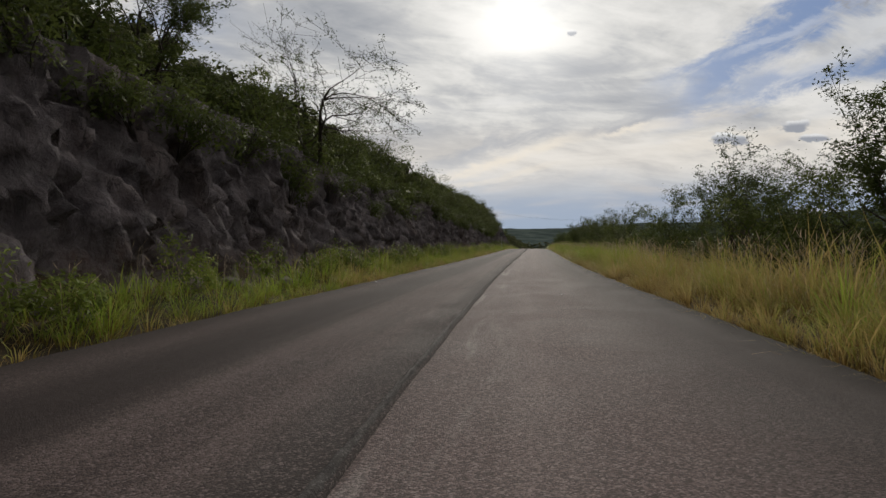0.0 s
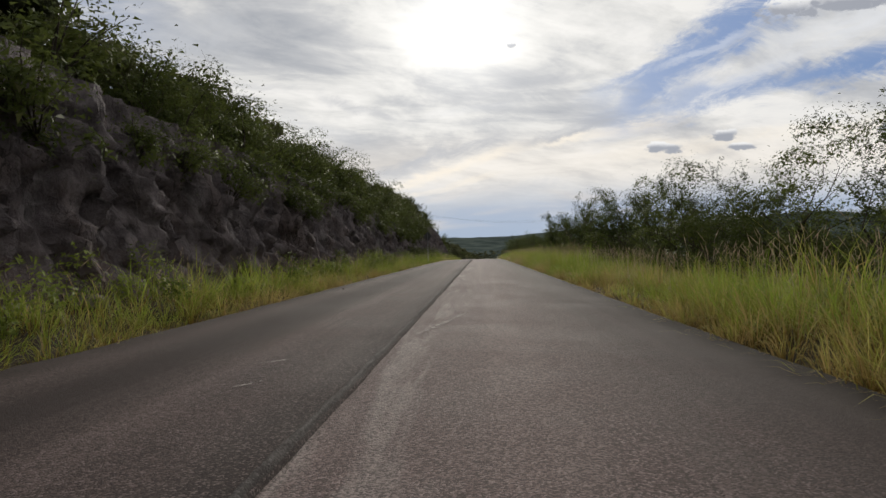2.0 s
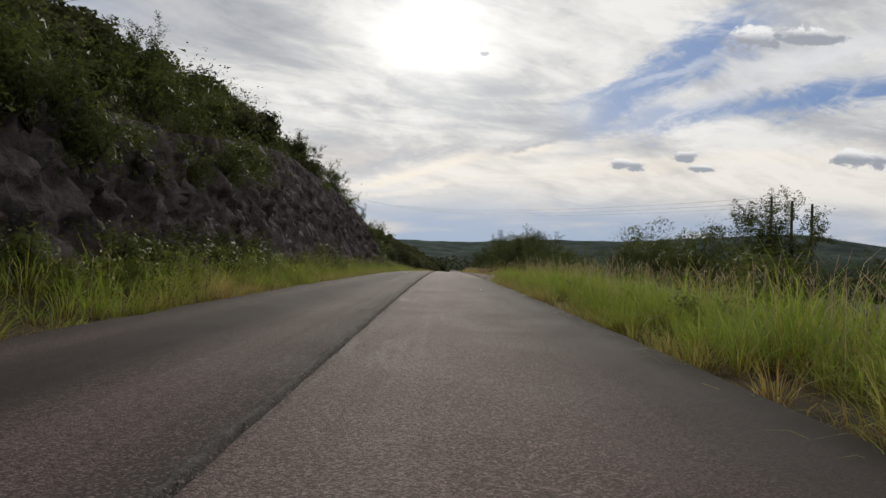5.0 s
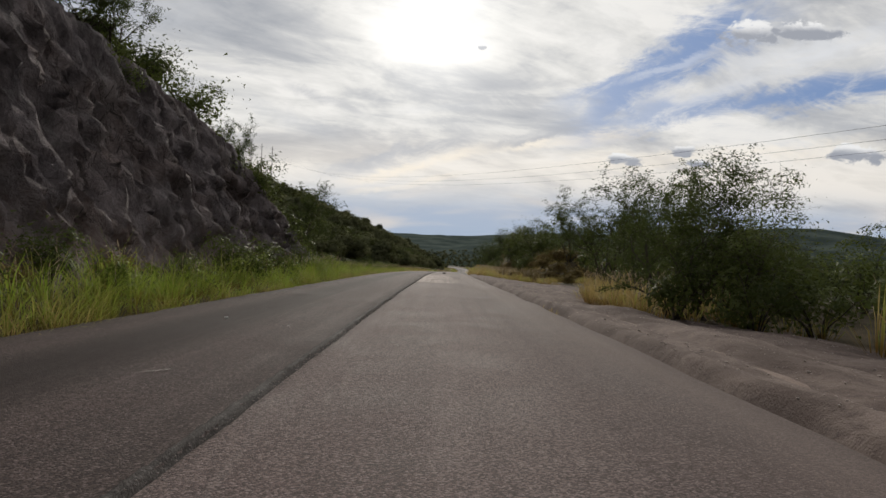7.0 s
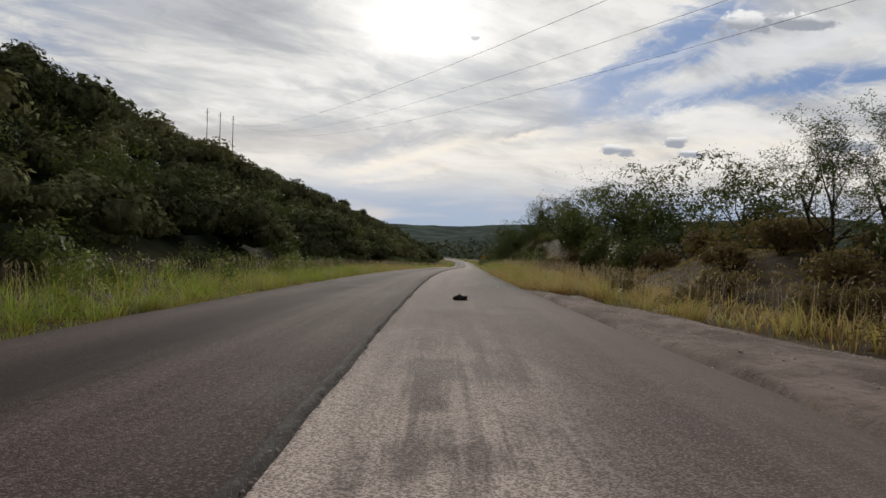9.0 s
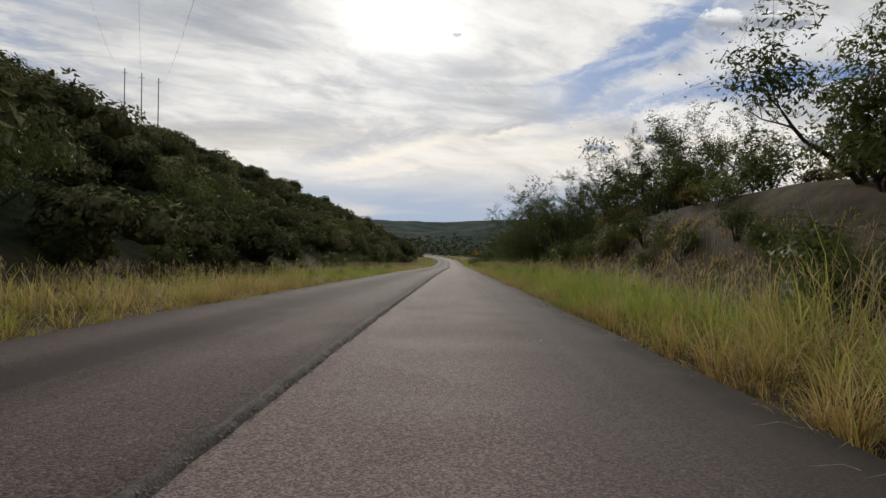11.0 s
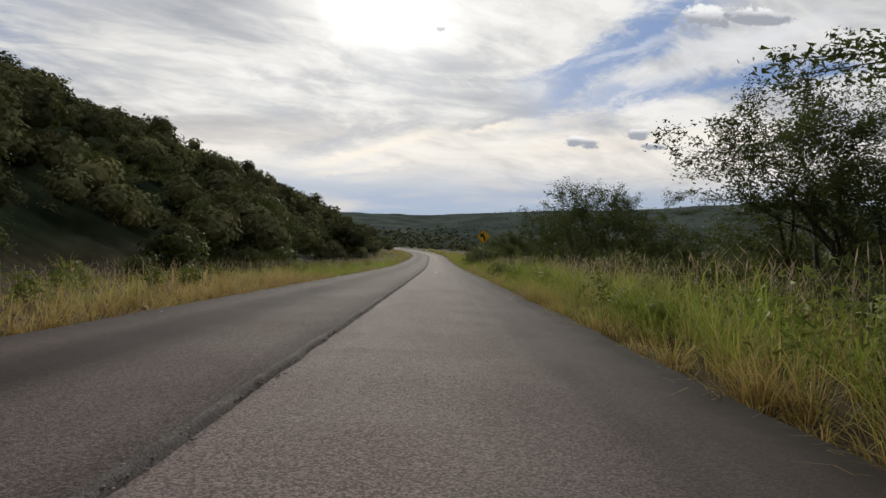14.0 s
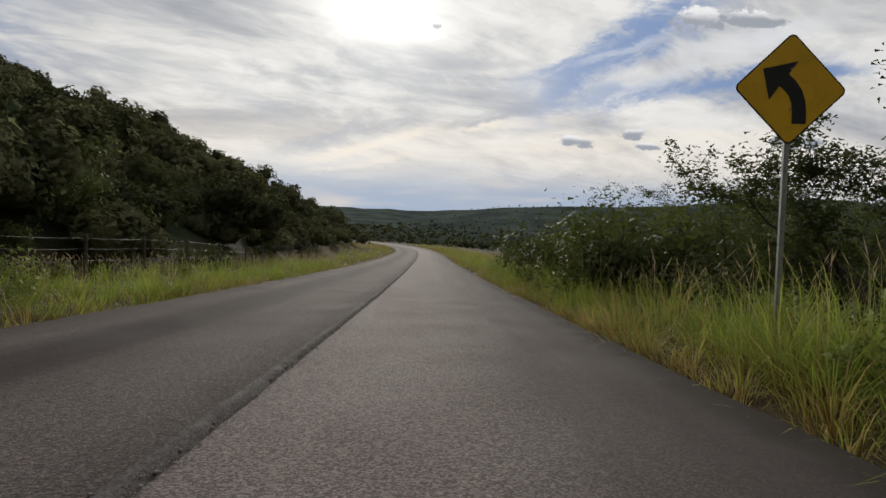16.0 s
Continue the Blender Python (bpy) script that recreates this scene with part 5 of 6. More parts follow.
# ---- grass ----
def blades(base, height, wide, lean, turn, dry, rs, fine=True):
    """Arching leaves, each its own strip, narrowing to a tip."""
    n = len(base)
    ts = np.array([0, 0.40, 0.75, 1.0]) if fine else np.array([0, 0.58, 1.0])
    ws = np.array([0.85, 1.0, 0.7]) if fine else np.array([0.85, 0.95])
    out = np.stack([np.cos(turn), np.sin(turn), 0 * turn], 1)
    face = turn + np.pi / 2 + rs.normal(size=n) * 0.5
    side = np.stack([np.cos(face), np.sin(face), 0 * face], 1)
    rows, tips = [], []
    for k, t in enumerate(ts):
        c = base + np.array([0, 0, 1.0]) * (height * (t - 0.50 * lean * t ** 2.6))[:, None] + out * (height * lean * 0.85 * t ** 1.7)[:, None]
        if k < len(ws):
            w = side * (wide * ws[k] * 0.5)[:, None]
            rows += [c - w, c + w]
            tips += [t, t]
        else:
            rows.append(c)
            tips.append(t)
    verts = np.stack(rows, 1)
    m = verts.shape[1]
    i = np.arange(n)[:, None] * m
    quads = np.concatenate([i + np.array([[2 * k, 2 * k + 1, 2 * k + 3, 2 * k + 2]]) for k in range(len(ws) - 1)])
    tris = i + np.array([[m - 3, m - 2, m - 1]])
    return verts.reshape(-1, 3), quads, tris, np.tile(np.array(tips), n), np.repeat(dry, m)


def meadow(name, tufts, per, wide, seed, label, fine=True, droop=0.0):
    """Tufts: u, y, height, dryness. droop: how many of the blades hang towards the road."""
    rs = np.random.RandomState(seed)
    t = np.repeat(np.array(tufts), per, 0)
    n = len(t)
    turn = rs.rand(n) * 2 * np.pi
    to_road = np.where(t[:, 0] > 0, np.pi, 0.0) + rs.normal(size=n) * 0.9
    hangs = rs.rand(n) < droop
    turn = np.where(hangs, to_road, turn)
    reach = np.abs(rs.normal(size=n)) * 0.20
    u, y = t[:, 0] + np.cos(turn) * reach, t[:, 1] + np.sin(turn) * reach
    base = np.stack([u + mid_x(y), y, ground_z(u, y) - 0.03], 1)
    height = t[:, 2] * (0.5 + 0.65 * rs.rand(n)) * (1.12 - 1.25 * np.clip(reach, 0, 0.5))
    lean = np.clip(np.abs(rs.normal(size=n)) * 0.48 + 0.20 + 1.3 * reach, 0, 1.2)
    dry = np.clip(t[:, 3] + rs.normal(size=n) * 0.22, 0, 1)
    v, q, f, tip, d = blades(base, height, wide * (0.7 + 0.6 * rs.rand(n)), lean, turn, dry, rs, fine)
    ob = new(name, mesh_of(name, v, q, f, GRASS, floats=(("tip", tip), ("dry", d))))
    return tagged(ob, label, "grass", kind="stuff")


def sow(side, y0, y1, near, far, per_square, seed, low=1.0, straw=0.0):
    """Places for tufts on one verge, with the height and dryness that they have there."""
    rs = np.random.RandomState(seed)
    n = int((y1 - y0) * (far - near) * per_square)
    y, d = rs.uniform(y0, y1, n), near + (far - near) * rs.rand(n)
    d = d + 0.25 * fbm(y * 0.8, y * 0 + side, 3, 101) * (d < near + 0.6)
    u = side * d
    patch = fbm(u * 0.25, y * 0.16, 3, 103 + side) + 0.5
    if side > 0:
        tall = np.interp(y, [0, 30, 40, 55, 60, 68, 73, 150, 200, 212, 236, 250, 320, 460], [1.0, 1.0, 1.1, 1.0, 0.75, 0.75, 1.08, 1.0, 0.6, 0.6, 0.85, 1.05, 0.98, 0.85])
        dry = np.interp(y, [0, 22, 34, 55, 60, 67, 71, 140, 163, 200, 235, 245, 280, 300, 330, 400, 460], [0.35, 0.75, 0.12, 0.08, 0.5, 0.5, 0.06, 0.08, 0.85, 0.9, 0.85, 0.35, 0.25, 0.42, 0.12, 0.12, 0.4])
        keep = dirt_patch(u, y) < 0.35
    else:
        tall = np.interp(y, [0, 40, 150, 180, 194, 203, 250, 300, 460], [0.7, 0.85, 0.9, 1.15, 1.1, 0.62, 0.68, 0.65, 0.65])
        dry = np.interp(y, [0, 10, 30, 90, 110, 140, 200, 235, 250, 265, 277, 287, 298, 304, 334, 345, 380, 460], [0.4, 0.25, 0.22, 0.15, 0.02, 0.15, 0.05, 0.3, 0.7, 0.8, 0.35, 0.15, 0.45, 0.95, 0.8, 0.25, 0.12, 0.65])
        keep = (d < 5.9) | (y > 192)
    rim = np.clip((d - 3.62) / 0.8, 0, 1)
    tall = tall * (0.55 + 0.45 * rim) * (0.72 + 0.55 * patch) * (0.8 + 0.4 * rs.rand(n))
    clump = value_noise(u * 1.1, y * 1.1, 107)
    tall = tall * (0.6 + 0.8 * clump) * low
    tall = tall * (1 + 0.32 * np.clip((d - 4.2) / 1.2, 0, 1) * (side > 0))
    on_bank = step(u, 6.6, 8.0) * step(y, 234, 246) * (1 - step(y, 280, 292)) + step(u, 8.6, 10.0) * step(y, 210, 216) * (1 - step(y, 232, 238))
    tall = tall * (1 - 0.75 * np.clip(on_bank, 0, 1))
    dry = dry + 0.5 * (value_noise(u * 0.8 + 40, y * 0.7, 109) - 0.5)
    dry = np.clip(dry + (patch - 0.5) * 1.0 + 0.60 * (1 - rim) - 0.14 * (side < 0) + 0.7 * on_bank + straw + 0.22 * rs.normal(size=n), 0, 1)
    return np.stack([u, y, tall, dry], 1)[keep]


meadow("right_fringe_grass", sow(1, -4, 384, 3.66, 4.1, 9.0, 41, 0.55, 0.60), 30, 0.0075, 42, "short drooping straw-coloured grass hanging over the asphalt edge", droop=0.5)
meadow("right_edge_grass", sow(1, -4, 384, 3.74, 4.9, 5.0, 1), 50, 0.0078, 3, "tall green and straw-coloured grass along the asphalt edge", droop=0.25)
meadow("right_verge_grass", np.concatenate([sow(1, -4, 385, 4.7, 6.4, 4.4, 31), sow(1, 385, 500, 3.7, 6.4, 1.2, 2)]), 30, 0.0125, 33,
       "tall green grass behind the asphalt edge", False)
meadow("right_field_grass", np.concatenate([sow(1, -4, 390, 6.4, 9.5, 3.4, 4), sow(1, 206, 246, 10.5, 18, 2.2, 14), sow(1, 390, 520, 6.4, 12, 0.7, 5)]), 16, 0.022, 6,
       "tall grass reaching from the verge to the trees", False)
meadow("left_fringe_grass", sow(-1, -2, 392, 3.64, 4.1, 7.0, 43, 0.62, 0.12), 24, 0.008, 44, "short drooping grass hanging over the asphalt edge", droop=0.5)
meadow("left_edge_grass", sow(-1, -2, 392, 3.78, 4.8, 4.2, 7), 40, 0.0092, 10, "green and yellow grass along the asphalt edge under the cutting", droop=0.25)
meadow("left_verge_grass", np.concatenate([sow(-1, -2, 392, 4.7, 6.2, 3.8, 8), sow(-1, 392, 520, 3.7, 7, 1.0, 9)]), 27, 0.013, 34,
       "green and yellow grass between the road and the slope", False)
meadow("left_field_grass", np.concatenate([sow(-1, 192, 400, 6.4, 11.5, 1.9, 11), sow(-1, 400, 520, 6.4, 12, 0.8, 12)]), 11, 0.022, 13,
       "straw-coloured grass below the wooded slope", False)


def seed_heads(name, tufts, seed, label):
    """Stalks with feathery heads that stand over the grass."""
    rs = np.random.RandomState(seed)
    t = np.asarray(tufts)
    n = len(t)
    base = np.stack([t[:, 0] + mid_x(t[:, 1]), t[:, 1], ground_z(t[:, 0], t[:, 1])], 1)
    turn, h = rs.rand(n) * 2 * np.pi, 0.45 * t[:, 2] + 0.62 * (0.85 + 0.4 * rs.rand(n)) * np.where(t[:, 0] > 0, 1.0, 0.78)
    out = np.stack([np.cos(turn), np.sin(turn), 0 * turn], 1)
    side = np.stack([-np.sin(turn), np.cos(turn), 0 * turn], 1)
    lean = 0.10 + 0.22 * rs.rand(n)
    stem = base + out * (h * lean * 0.5)[:, None] + np.array([0, 0, 1.0]) * (h * 0.86)[:, None]
    tip = stem + out * (h * lean * 0.5)[:, None] + np.array([0, 0, 1.0]) * (0.15 * h)[:, None]
    mid = 0.55 * stem + 0.45 * tip
    rows = []
    for w in (side, out):
        rows += [stem, mid - w * 0.007, tip, mid + w * 0.007]
    rows += [base - side * 0.002, base + side * 0.002, stem + side * 0.002, stem - side * 0.002]
    verts = np.stack(rows, 1).reshape(-1, 3)
    i = np.arange(n)[:, None] * 12
    quads = np.concatenate([i + np.arange(4), i + np.arange(4, 8), i + np.arange(8, 12)])
    ob = new(name, mesh_of(name, verts, quads, mat=HEADS))
    return tagged(ob, label, "grass", kind="stuff")


seed_heads("grass_seed_heads", np.concatenate([sow(1, -4, 392, 4.5, 9.0, 6.5, 21), sow(-1, -2, 190, 4.3, 6.0, 3.0, 22), sow(-1, 190, 395, 4.6, 8, 5.0, 23)]), 24,
           "pinkish feathery seed heads over the grass")


def weeds(name, spots_of, seed, label):
    """Low leafy plants among the grass."""
    rs = np.random.RandomState(seed)
    p = np.array(spots_of)
    n = len(p)
    at, size = [], []
    for k in range(4):
        turn, out = rs.rand(n) * 6.28, 0.5 * p[:, 2] * rs.rand(n)
        u, y = p[:, 0] + np.cos(turn) * out, p[:, 1] + np.sin(turn) * out
        at.append(np.stack([u + mid_x(y), y, ground_z(u, y) + p[:, 2] * (0.5 + 0.9 * rs.rand(n))], 1))
        size.append(p[:, 2] * (0.4 + 0.3 * rs.rand(n)))
    v, f, soft = clumps_of_leaves(np.concatenate(at), np.concatenate(size)[:, None] * np.array([1, 1, 1.1]), 70, 0.045, rs, 0.5, 1.0)
    return tagged(new(name, mesh_of(name, v, tris=f, mat=LEAF_WEED, normals=soft)), label, "weeds", kind="stuff")


rs = np.random.RandomState(88)
weeds("left_verge_weeds", [(rs.uniform(-6.2, -4.5), rs.uniform(0, 190), rs.uniform(0.28, 0.62)) for k in range(230)]
      + [(rs.uniform(-8.5, -4.6), rs.uniform(186, 235), rs.uniform(0.3, 0.7)) for k in range(50)]
      + [(rs.uniform(-7.0, -4.6), rs.uniform(268, 380), rs.uniform(0.25, 0.5)) for k in range(40)], 89, "leafy green weeds along the verge")
weeds("right_verge_weeds", [(rs.uniform(4.2, 6.5), rs.uniform(258, 385), rs.uniform(0.28, 0.6)) for k in range(170)]
      + [(rs.uniform(4.8, 6.5), rs.uniform(70, 140), rs.uniform(0.25, 0.45)) for k in range(30)], 90, "leafy green weeds among the tall grass")


# ---- signs, poles and cables ----
def diamond(bm, half, thick, m, round_off=0.06):
    """A square plate on its corner, with rounded corners, facing -y."""
    pts = []
    for k in range(4):
        corner = k * math.pi / 2
        for j in range(5):
            a = corner + (j - 2) * math.pi / 8
            c = half - round_off * 1.414
            pts.append((math.cos(corner) * c + math.cos(a) * round_off, math.sin(corner) * c + math.sin(a) * round_off))
    plate(bm, pts, thick, m)


def plate(bm, pts, thick, m):
    front = [bm.verts.new(m @ Vector((x, -thick / 2, z))) for x, z in pts]
    back = [bm.verts.new(m @ Vector((x, thick / 2, z))) for x, z in pts]
    bm.faces.new(front)
    bm.faces.new(back[::-1])
    for k in range(len(pts)):
        j = (k + 1) % len(pts)
        bm.faces.new((front[j], front[k], back[k], back[j]))


def road_sign(u, y, top, half, turn, facing, label):
    """A diamond sign on a post. facing: its painted side looks back along the road."""
    z0 = float(ground_z(u, y))
    base = tagged(new("road_sign"), label, "road sign")
    base.matrix_basis = pose(float(u + mid_x(y)), y, z0, 0, 0, turn)
    mid = top - half
    bm = bmesh.new()
    box(bm, (0.05, 0.05, top - 0.12 + 0.4), Matrix.Translation((0, 0.03, (top - 0.12 - 0.4) / 2)), 0.006)
    part("post", bm, STEEL, base, "thin galvanised steel post")
    bm = bmesh.new()
    diamond(bm, half, 0.004, Matrix.Translation((0, 0.0, mid)))
    panel = part("panel", bm, SIGN_BACK if not facing else SIGN_BLACK, base, "black rim of the sign plate" if facing else "bare grey metal back")
    if facing:
        bm = bmesh.new()
        diamond(bm, half - 0.022, 0.004, Matrix.Translation((0, -0.003, mid)), 0.05)
        part("face", bm, SIGN_YELLOW, panel, "yellow reflective face")
        s = half / 0.50
        curve = [(0.085, -0.30, 0.062), (0.083, -0.20, 0.062), (0.072, -0.11, 0.062), (0.045, -0.035, 0.062), (-0.005, 0.03, 0.064), (-0.07, 0.085, 0.066)]
        bm = bmesh.new()
        rim = []
        for i, (x, z, w) in enumerate(curve):
            j, k = max(i - 1, 0), min(i + 1, len(curve) - 1)
            d = Vector((curve[k][0] - curve[j][0], curve[k][1] - curve[j][1])).normalized()
            rim.append(((x - d.y * w) * s, (z + d.x * w) * s, (x + d.y * w) * s, (z - d.x * w) * s))
        for p, q in zip(rim, rim[1:]):
            plate(bm, [(p[2], p[3]), (q[2], q[3]), (q[0], q[1]), (p[0], p[1])], 0.004, Matrix.Translation((0, -0.006, mid)))
        plate(bm, [(-0.25 * s, 0.17 * s), (-0.185 * s, -0.10 * s), (0.055 * s, 0.245 * s)], 0.004, Matrix.Translation((0, -0.0064, mid)))
        part("arrow", bm, SIGN_BLACK, panel, "black arrow bending to the left")
    for z in (mid + half * 0.35, mid - half * 0.35):
        bm = bmesh.new()
        rod(bm, (0, -0.014, z), (0, 0.01, z), 0.011, 0.011)
        part("bolt", bm, STEEL, base)
    return base


road_sign(4.78, 358.1, 3.47, 0.57, -5, True, "yellow diamond curve sign with black arrow on a steel post")
road_sign(-4.30, 106.7, 3.20, 0.46, 160, False, "grey back of a diamond road sign on a thin post")


def pole_frame(u, y, turn, tall, label):
    z0 = float(ground_z(u, y))
    base = tagged(new("power_pole"), label, "utility pole")
    base.matrix_basis = pose(float(u + mid_x(y)), y, z0, 0, 0, turn)
    bm = bmesh.new()
    rod(bm, (0, 0, -0.5), (0, 0, tall), 0.17, 0.11, 12)
    part("pole", bm, WOOD_POLE, base)
    bm = bmesh.new()
    box(bm, (1.5, 0.12, 0.10), Matrix.Translation((0, 0.15, tall - 1.3)), 0.01)
    part("crossarm", bm, WOOD_POLE, base)
    for x in (-0.65, 0.65):
        bm = bmesh.new()
        for k in range(3):
            rod(bm, (x, 0.15, tall - 1.24 + 0.07 * k), (x, 0.15, tall - 1.20 + 0.07 * k), 0.06, 0.045, 10)
        part("insulator", bm, STEEL, base)
    return base


tops = []
for k in range(3):
    u, y = -94.5 + 4.1 * k, 428 + 1.5 * k
    tall = 43.0 - 0.9 * k - float(ground_z(u, y))
    pole_frame(u, y, 30, tall, "weathered wooden power pole on the hilltop")
    tops.append(Vector((float(u + mid_x(y)), y, float(ground_z(u, y)) + tall)))
for k in range(3):
    u, y, tall = 31 + 2.4 * k, 168 + 0.9 * k, 9.0
    pole_frame(u, y, 30, tall, "wooden power pole beyond the trees")
    a, b = tops[k], Vector((float(u + mid_x(y)), y, float(ground_z(u, y)) + tall))
    t = np.linspace(0, 1, 60)
    pts = np.array(a)[None] * (1 - t[:, None]) + np.array(b)[None] * t[:, None]
    pts[:, 2] -= 9.0 * 4 * t * (1 - t)
    v, q = tubes([(pts, np.full(60, 0.009))], 5)
    tagged(new("power_cable", mesh_of("power_cable", v, q, mat=CABLE, smooth=True)), "thin sagging power cable high over the road", "cable", "power cables")


# ---- wire fence below the wooded slope ----
def fence(y0, y1, u):
    base = tagged(new("wire_fence"), "old wire fence with rough wooden posts", "fence")
    base.matrix_basis = Matrix.Identity(4)
    posts = []
    y, k = y0, 0
    pick = random.Random(3)
    while y < y1:
        x, z = float(u + mid_x(y)), float(ground_z(u, y))
        top = (x + pick.uniform(-0.08, 0.08), y + pick.uniform(-0.08, 0.08), z + 1.25 + pick.uniform(-0.1, 0.15))
        bm = bmesh.new()
        rod(bm, (x, y, z - 0.3), top, 0.055, 0.04, 7)
        part("post", bm, WOOD_POLE, base)
        posts.append((Vector((x, y, z)), Vector(top)))
        y += pick.uniform(3.2, 4.2)
    for level in (0.45, 0.70, 0.93):
        line = np.array([tuple(a.lerp(b, level)) for a, b in posts])
        dense = np.array([line[i] * (1 - t) + line[i + 1] * t - np.array([0, 0, 0.10 * t * (1 - t)]) for i in range(len(line) - 1) for t in np.linspace(0, 1, 5)[:-1]])
        v, q = tubes([(dense, np.full(len(dense), 0.006))], 4)
        under("wire", mesh_of("wire", v, q, mat=CABLE), base)
    return base


fence(352, 410, -8.6)


# ---- things on and beside the road ----
def litter(name, u, y, size, mat, label, seed, lift=0.0, sub=2):
    bm = bmesh.new()
    lump(bm, Matrix.Identity(4), size, seed, 0.35, sub)
    ob = tagged(new(name, bm_mesh(name, bm, mat)), label, "litter" if mat is not STONE else "stone")
    z = float(mid_z(y)) + 0.035 * (abs(u) < HALF) - 0.012 * abs(u) if abs(u) < HALF else float(ground_z(u, y))
    ob.matrix_basis = pose(float(u + mid_x(y)), y, z + size[2] * 0.5 + lift, 0, 0, seed * 40)
    return ob


litter("white_scrap", -3.70, 38.8, (0.05, 0.22, 0.014), LITTER_WHITE, "torn white plastic strip at the asphalt edge", 0, 0.01)
litter("white_scrap", -3.78, 39.5, (0.05, 0.16, 0.014), LITTER_WHITE, "torn white plastic strip at the asphalt edge", 5, 0.01)
litter("pale_stick", 3.62, 303.4, (0.03, 0.33, 0.025), LITTER_WHITE, "bleached stick lying at the asphalt edge", 6, 0.01)
litter("white_scrap", 1.02, 350.7, (0.15, 0.10, 0.022), LITTER_WHITE, "flat white plastic scrap lying on the asphalt", 1, -0.03)
def roadkill_heap(u, y):
    """A crumpled dark heap with flaps, standing in for a dead animal."""
    bm = bmesh.new()
    pick = random.Random(31)
    for k in range(7):
        m = Matrix.Translation((pick.uniform(-0.13, 0.13), pick.uniform(-0.06, 0.06), pick.uniform(0.0, 0.05))) @ Matrix.Rotation(pick.uniform(-0.6, 0.6), 4, "Y") @ Matrix.Rotation(pick.uniform(0, 3), 4, "Z")
        lump(bm, m, (pick.uniform(0.07, 0.13), pick.uniform(0.04, 0.07), pick.uniform(0.03, 0.06)), k + 0.5, 0.5, 2)
    ob = tagged(new("roadkill_stand_in", bm_mesh("roadkill_stand_in", bm, ROADKILL_DARK)), "crumpled dark heap on the lane, standing in for a dead animal", "litter")
    ob.matrix_basis = pose(float(u + mid_x(y)), y, float(mid_z(y)) - 0.012 * abs(u) + 0.02, 0, 0, 15)


roadkill_heap(1.34, 212.8)
litter("pale_stone", 4.9, 183.1, (0.32, 0.18, 0.12), STONE, "flat pale stone on the bare dirt", 2)


def scuff(u0, y0, u1, y1, wide, seed, label="pale scuff scraped across the asphalt"):
    """A thin uneven smear of pale dust on the road."""
    n = 24
    t = np.linspace(0, 1, n)
    d = np.array([u1 - u0, y1 - y0])
    d = d / np.linalg.norm(d)
    side = np.array([-d[1], d[0]])
    bend = 0.12 * wide * np.sin(t * 5 + seed)
    w = wide * 0.5 * np.sqrt(np.clip(np.sin(np.pi * t), 0.02, 1)) * (0.6 + 0.8 * (fbm(t * 7, t * 0 + seed, 3, 111) + 0.5))
    mid_u, mid_y = u0 + (u1 - u0) * t + bend * side[0], y0 + (y1 - y0) * t + bend * side[1]
    verts = []
    for k in (-1, 0, 1):
        uu, vv = mid_u + k * w * side[0], mid_y + k * w * side[1]
        lift = np.where(uu < -0.1 + seam(vv), 0.028, 0.0) + 0.0085 + 0.003 * (k == 0)
        verts.append(np.stack([uu + mid_x(vv), vv, mid_z(vv) + lift - 0.012 * np.abs(uu)], 1))
    ob = new("road_scuff", mesh_of("road_scuff", np.stack(verts, 1).reshape(-1, 3), grid_faces(n, 3), mat=CHALK, floats=(("cover", np.repeat((np.sin(np.pi * t) ** 0.5)[:, None], 3, 1).ravel() * np.tile([0, 1.0, 0], n)),)))
    return tagged(ob, label, "road mark", "scuffs on the road")


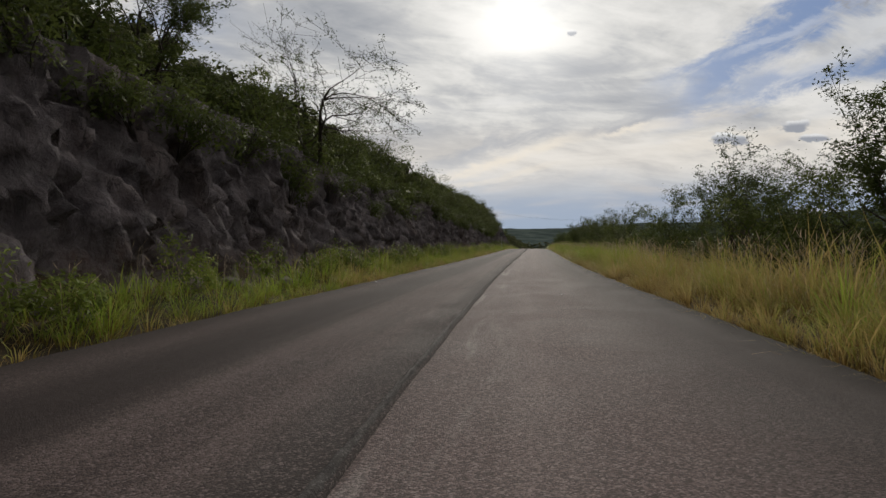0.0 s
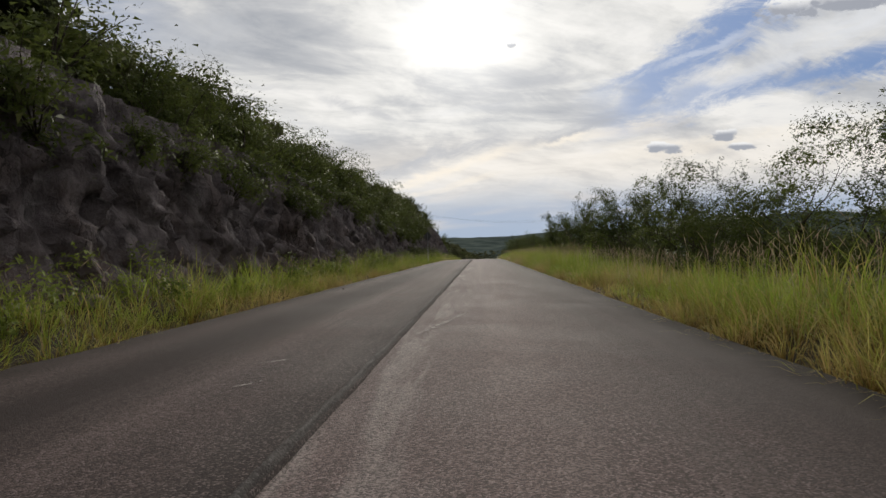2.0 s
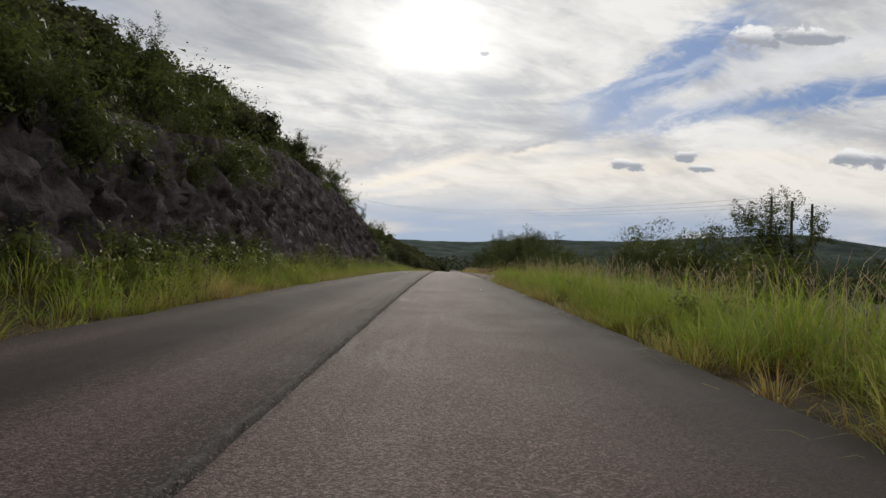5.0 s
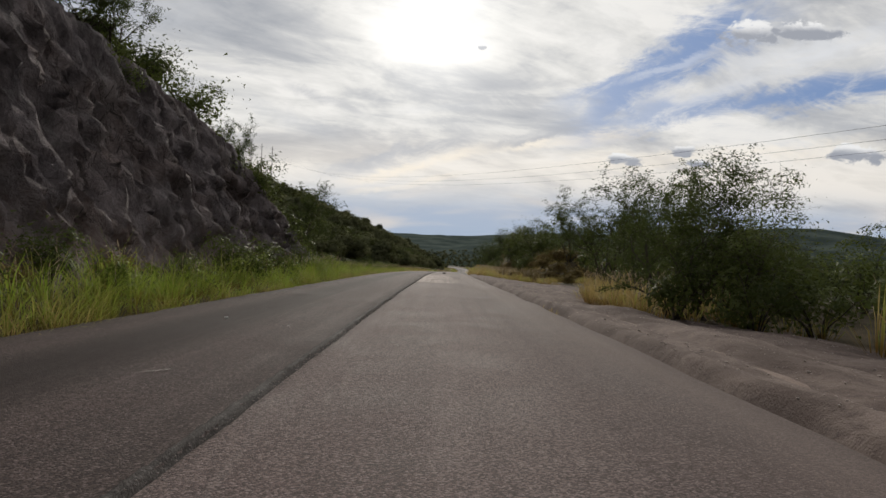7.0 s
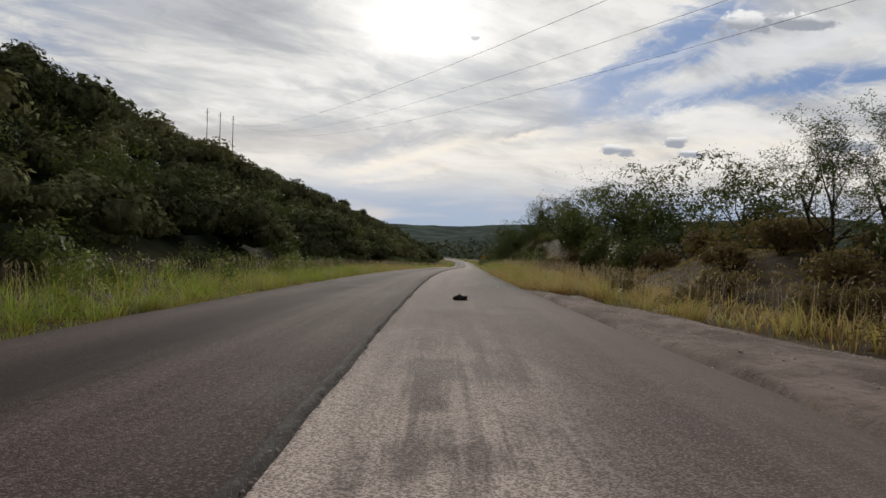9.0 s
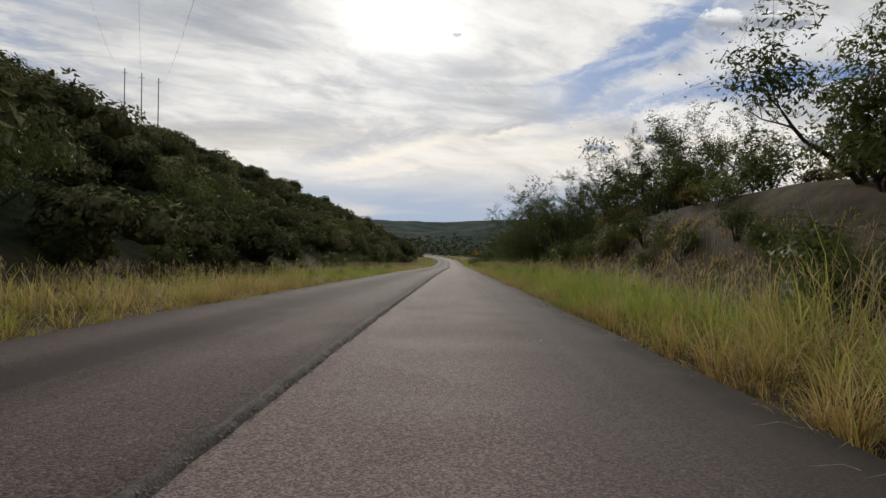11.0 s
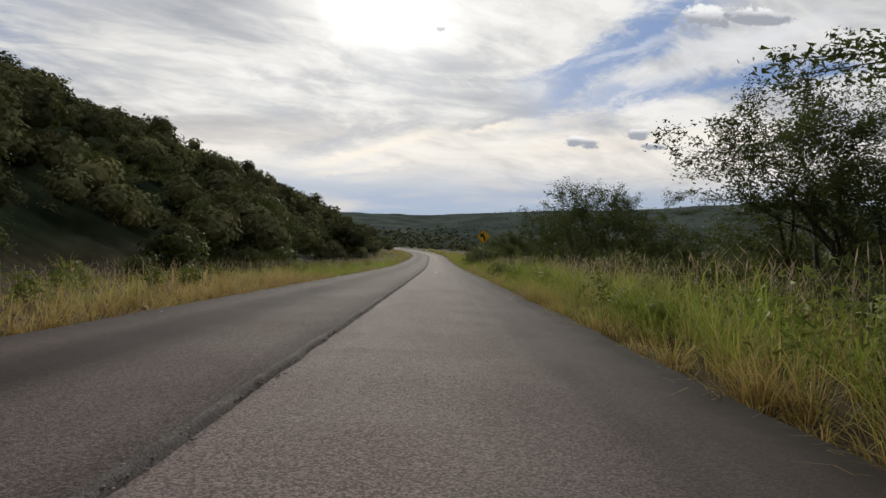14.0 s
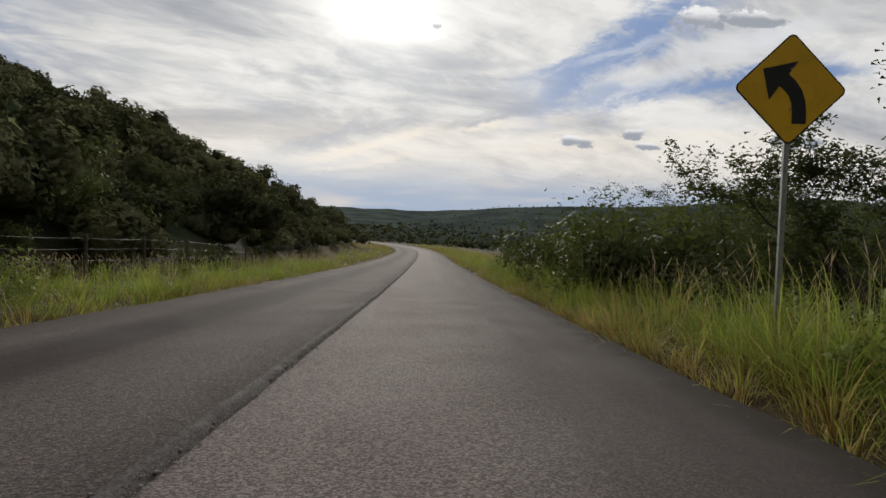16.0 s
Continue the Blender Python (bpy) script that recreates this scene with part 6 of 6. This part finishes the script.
for k, (u0, y0, u1, y1, wide) in enumerate(((0.74, 271.7, 1.70, 271.9, 0.95), (1.22, 271.6, 0.72, 268.4, 0.15), (0.80, 268.8, 0.35, 266.4, 0.10), (1.25, 270.6, 1.32, 268.2, 0.08),
                                            (-1.15, 49.6, -0.85, 49.9, 0.07), (-0.95, 48.6, -0.75, 48.9, 0.06), (0.1, 51.5, 0.75, 54.5, 0.16), (0.08, 105.8, 0.85, 109.6, 0.20),
                                            (0.03, 104.2, 0.45, 106.6, 0.14), (0.75, 171.0, 1.1, 173.0, 0.16), (0.95, 170.4, 1.35, 169.6, 0.14), (2.44, 81.15, 2.50, 80.6, 0.08),
                                            (-2.2, 165.2, -1.9, 165.5, 0.05), (0.35, 344.2, 0.5, 345.4, 0.06), (1.7, 359.2, 2.05, 359.0, 0.07), (2.5, 326.6, 2.75, 326.2, 0.10),
                                            (1.5, 177.2, 1.9, 177.4, 0.07), (0.03, 37.3, 0.0, 42.4, 0.16), (-1.3, 208.2, -0.9, 208.35, 0.08), (-0.6, 208.6, -0.12, 208.8, 0.12), (-1.05, 162.5, -0.85, 162.8, 0.10), (-1.25, 159.0, -1.0, 159.2, 0.07), (0.55, 161.6, 0.72, 161.1, 0.08), (0.12, 65.5, 0.05, 60.8, 0.14), (1.0, 16.4, 0.82, 16.7, 0.10), (0.12, 30.0, 0.35, 35.0, 0.10), (0.1, 38.5, 0.4, 41.5, 0.12))):
    scuff(u0, y0, u1, y1, wide, k * 1.7)

pick = random.Random(12)
for k in range(26):
    y = pick.uniform(4, 130)
    size = pick.uniform(0.07, 0.22)
    litter("fallen_rock", FOOT + pick.uniform(0.0, 0.9), y, (size * 1.4, size, size * 0.8), STONE, "dark rock fallen at the foot of the cutting", k + 3, 0.02, 1)["group"] = "fallen rocks"
for k in range(22):
    y, u = pick.uniform(3, 372), pick.choice((-1, 1)) * pick.uniform(0.4, 3.4)
    size = pick.uniform(0.012, 0.035)
    litter("stone_chip", u, y, (size * 1.3, size, size * 0.5), LITTER_WHITE if k % 3 else STONE, "small pale chip of stone on the asphalt", k + 40, -size * 0.1, 1)["group"] = "stone chips"


def gravel():
    """Loose stones over the bare pull-off and along its edge."""
    rs = np.random.RandomState(9)
    u, y = rs.uniform(3.4, 11.0, 7500), rs.uniform(146, 226, 7500)
    keep = dirt_patch(u, y) > 0.45
    u, y = u[keep], y[keep]
    n = len(u)
    r = 0.008 + 0.024 * rs.rand(n) ** 4
    shape = np.array([(1, 0, 0), (0, 1, 0), (-1, 0, 0), (0, -1, 0), (0, 0, 0.5), (0, 0, -0.5)], float)
    verts = shape[None] * r[:, None, None] * (0.6 + 0.8 * rs.rand(n, 6, 1)) + np.stack([u + mid_x(y), y, pull_off_z(u, y) + 0.2 * r], 1)[:, None]
    tri = np.array([(0, 1, 4), (1, 2, 4), (2, 3, 4), (3, 0, 4), (1, 0, 5), (2, 1, 5), (3, 2, 5), (0, 3, 5)])
    return mesh_of("gravel", verts.reshape(-1, 3), tris=(tri[None] + 6 * np.arange(n)[:, None, None]).reshape(-1, 3), mat=PEBBLE)


tagged(new("gravel", gravel()), "loose gravel on the bare pull-off", "gravel", kind="stuff")
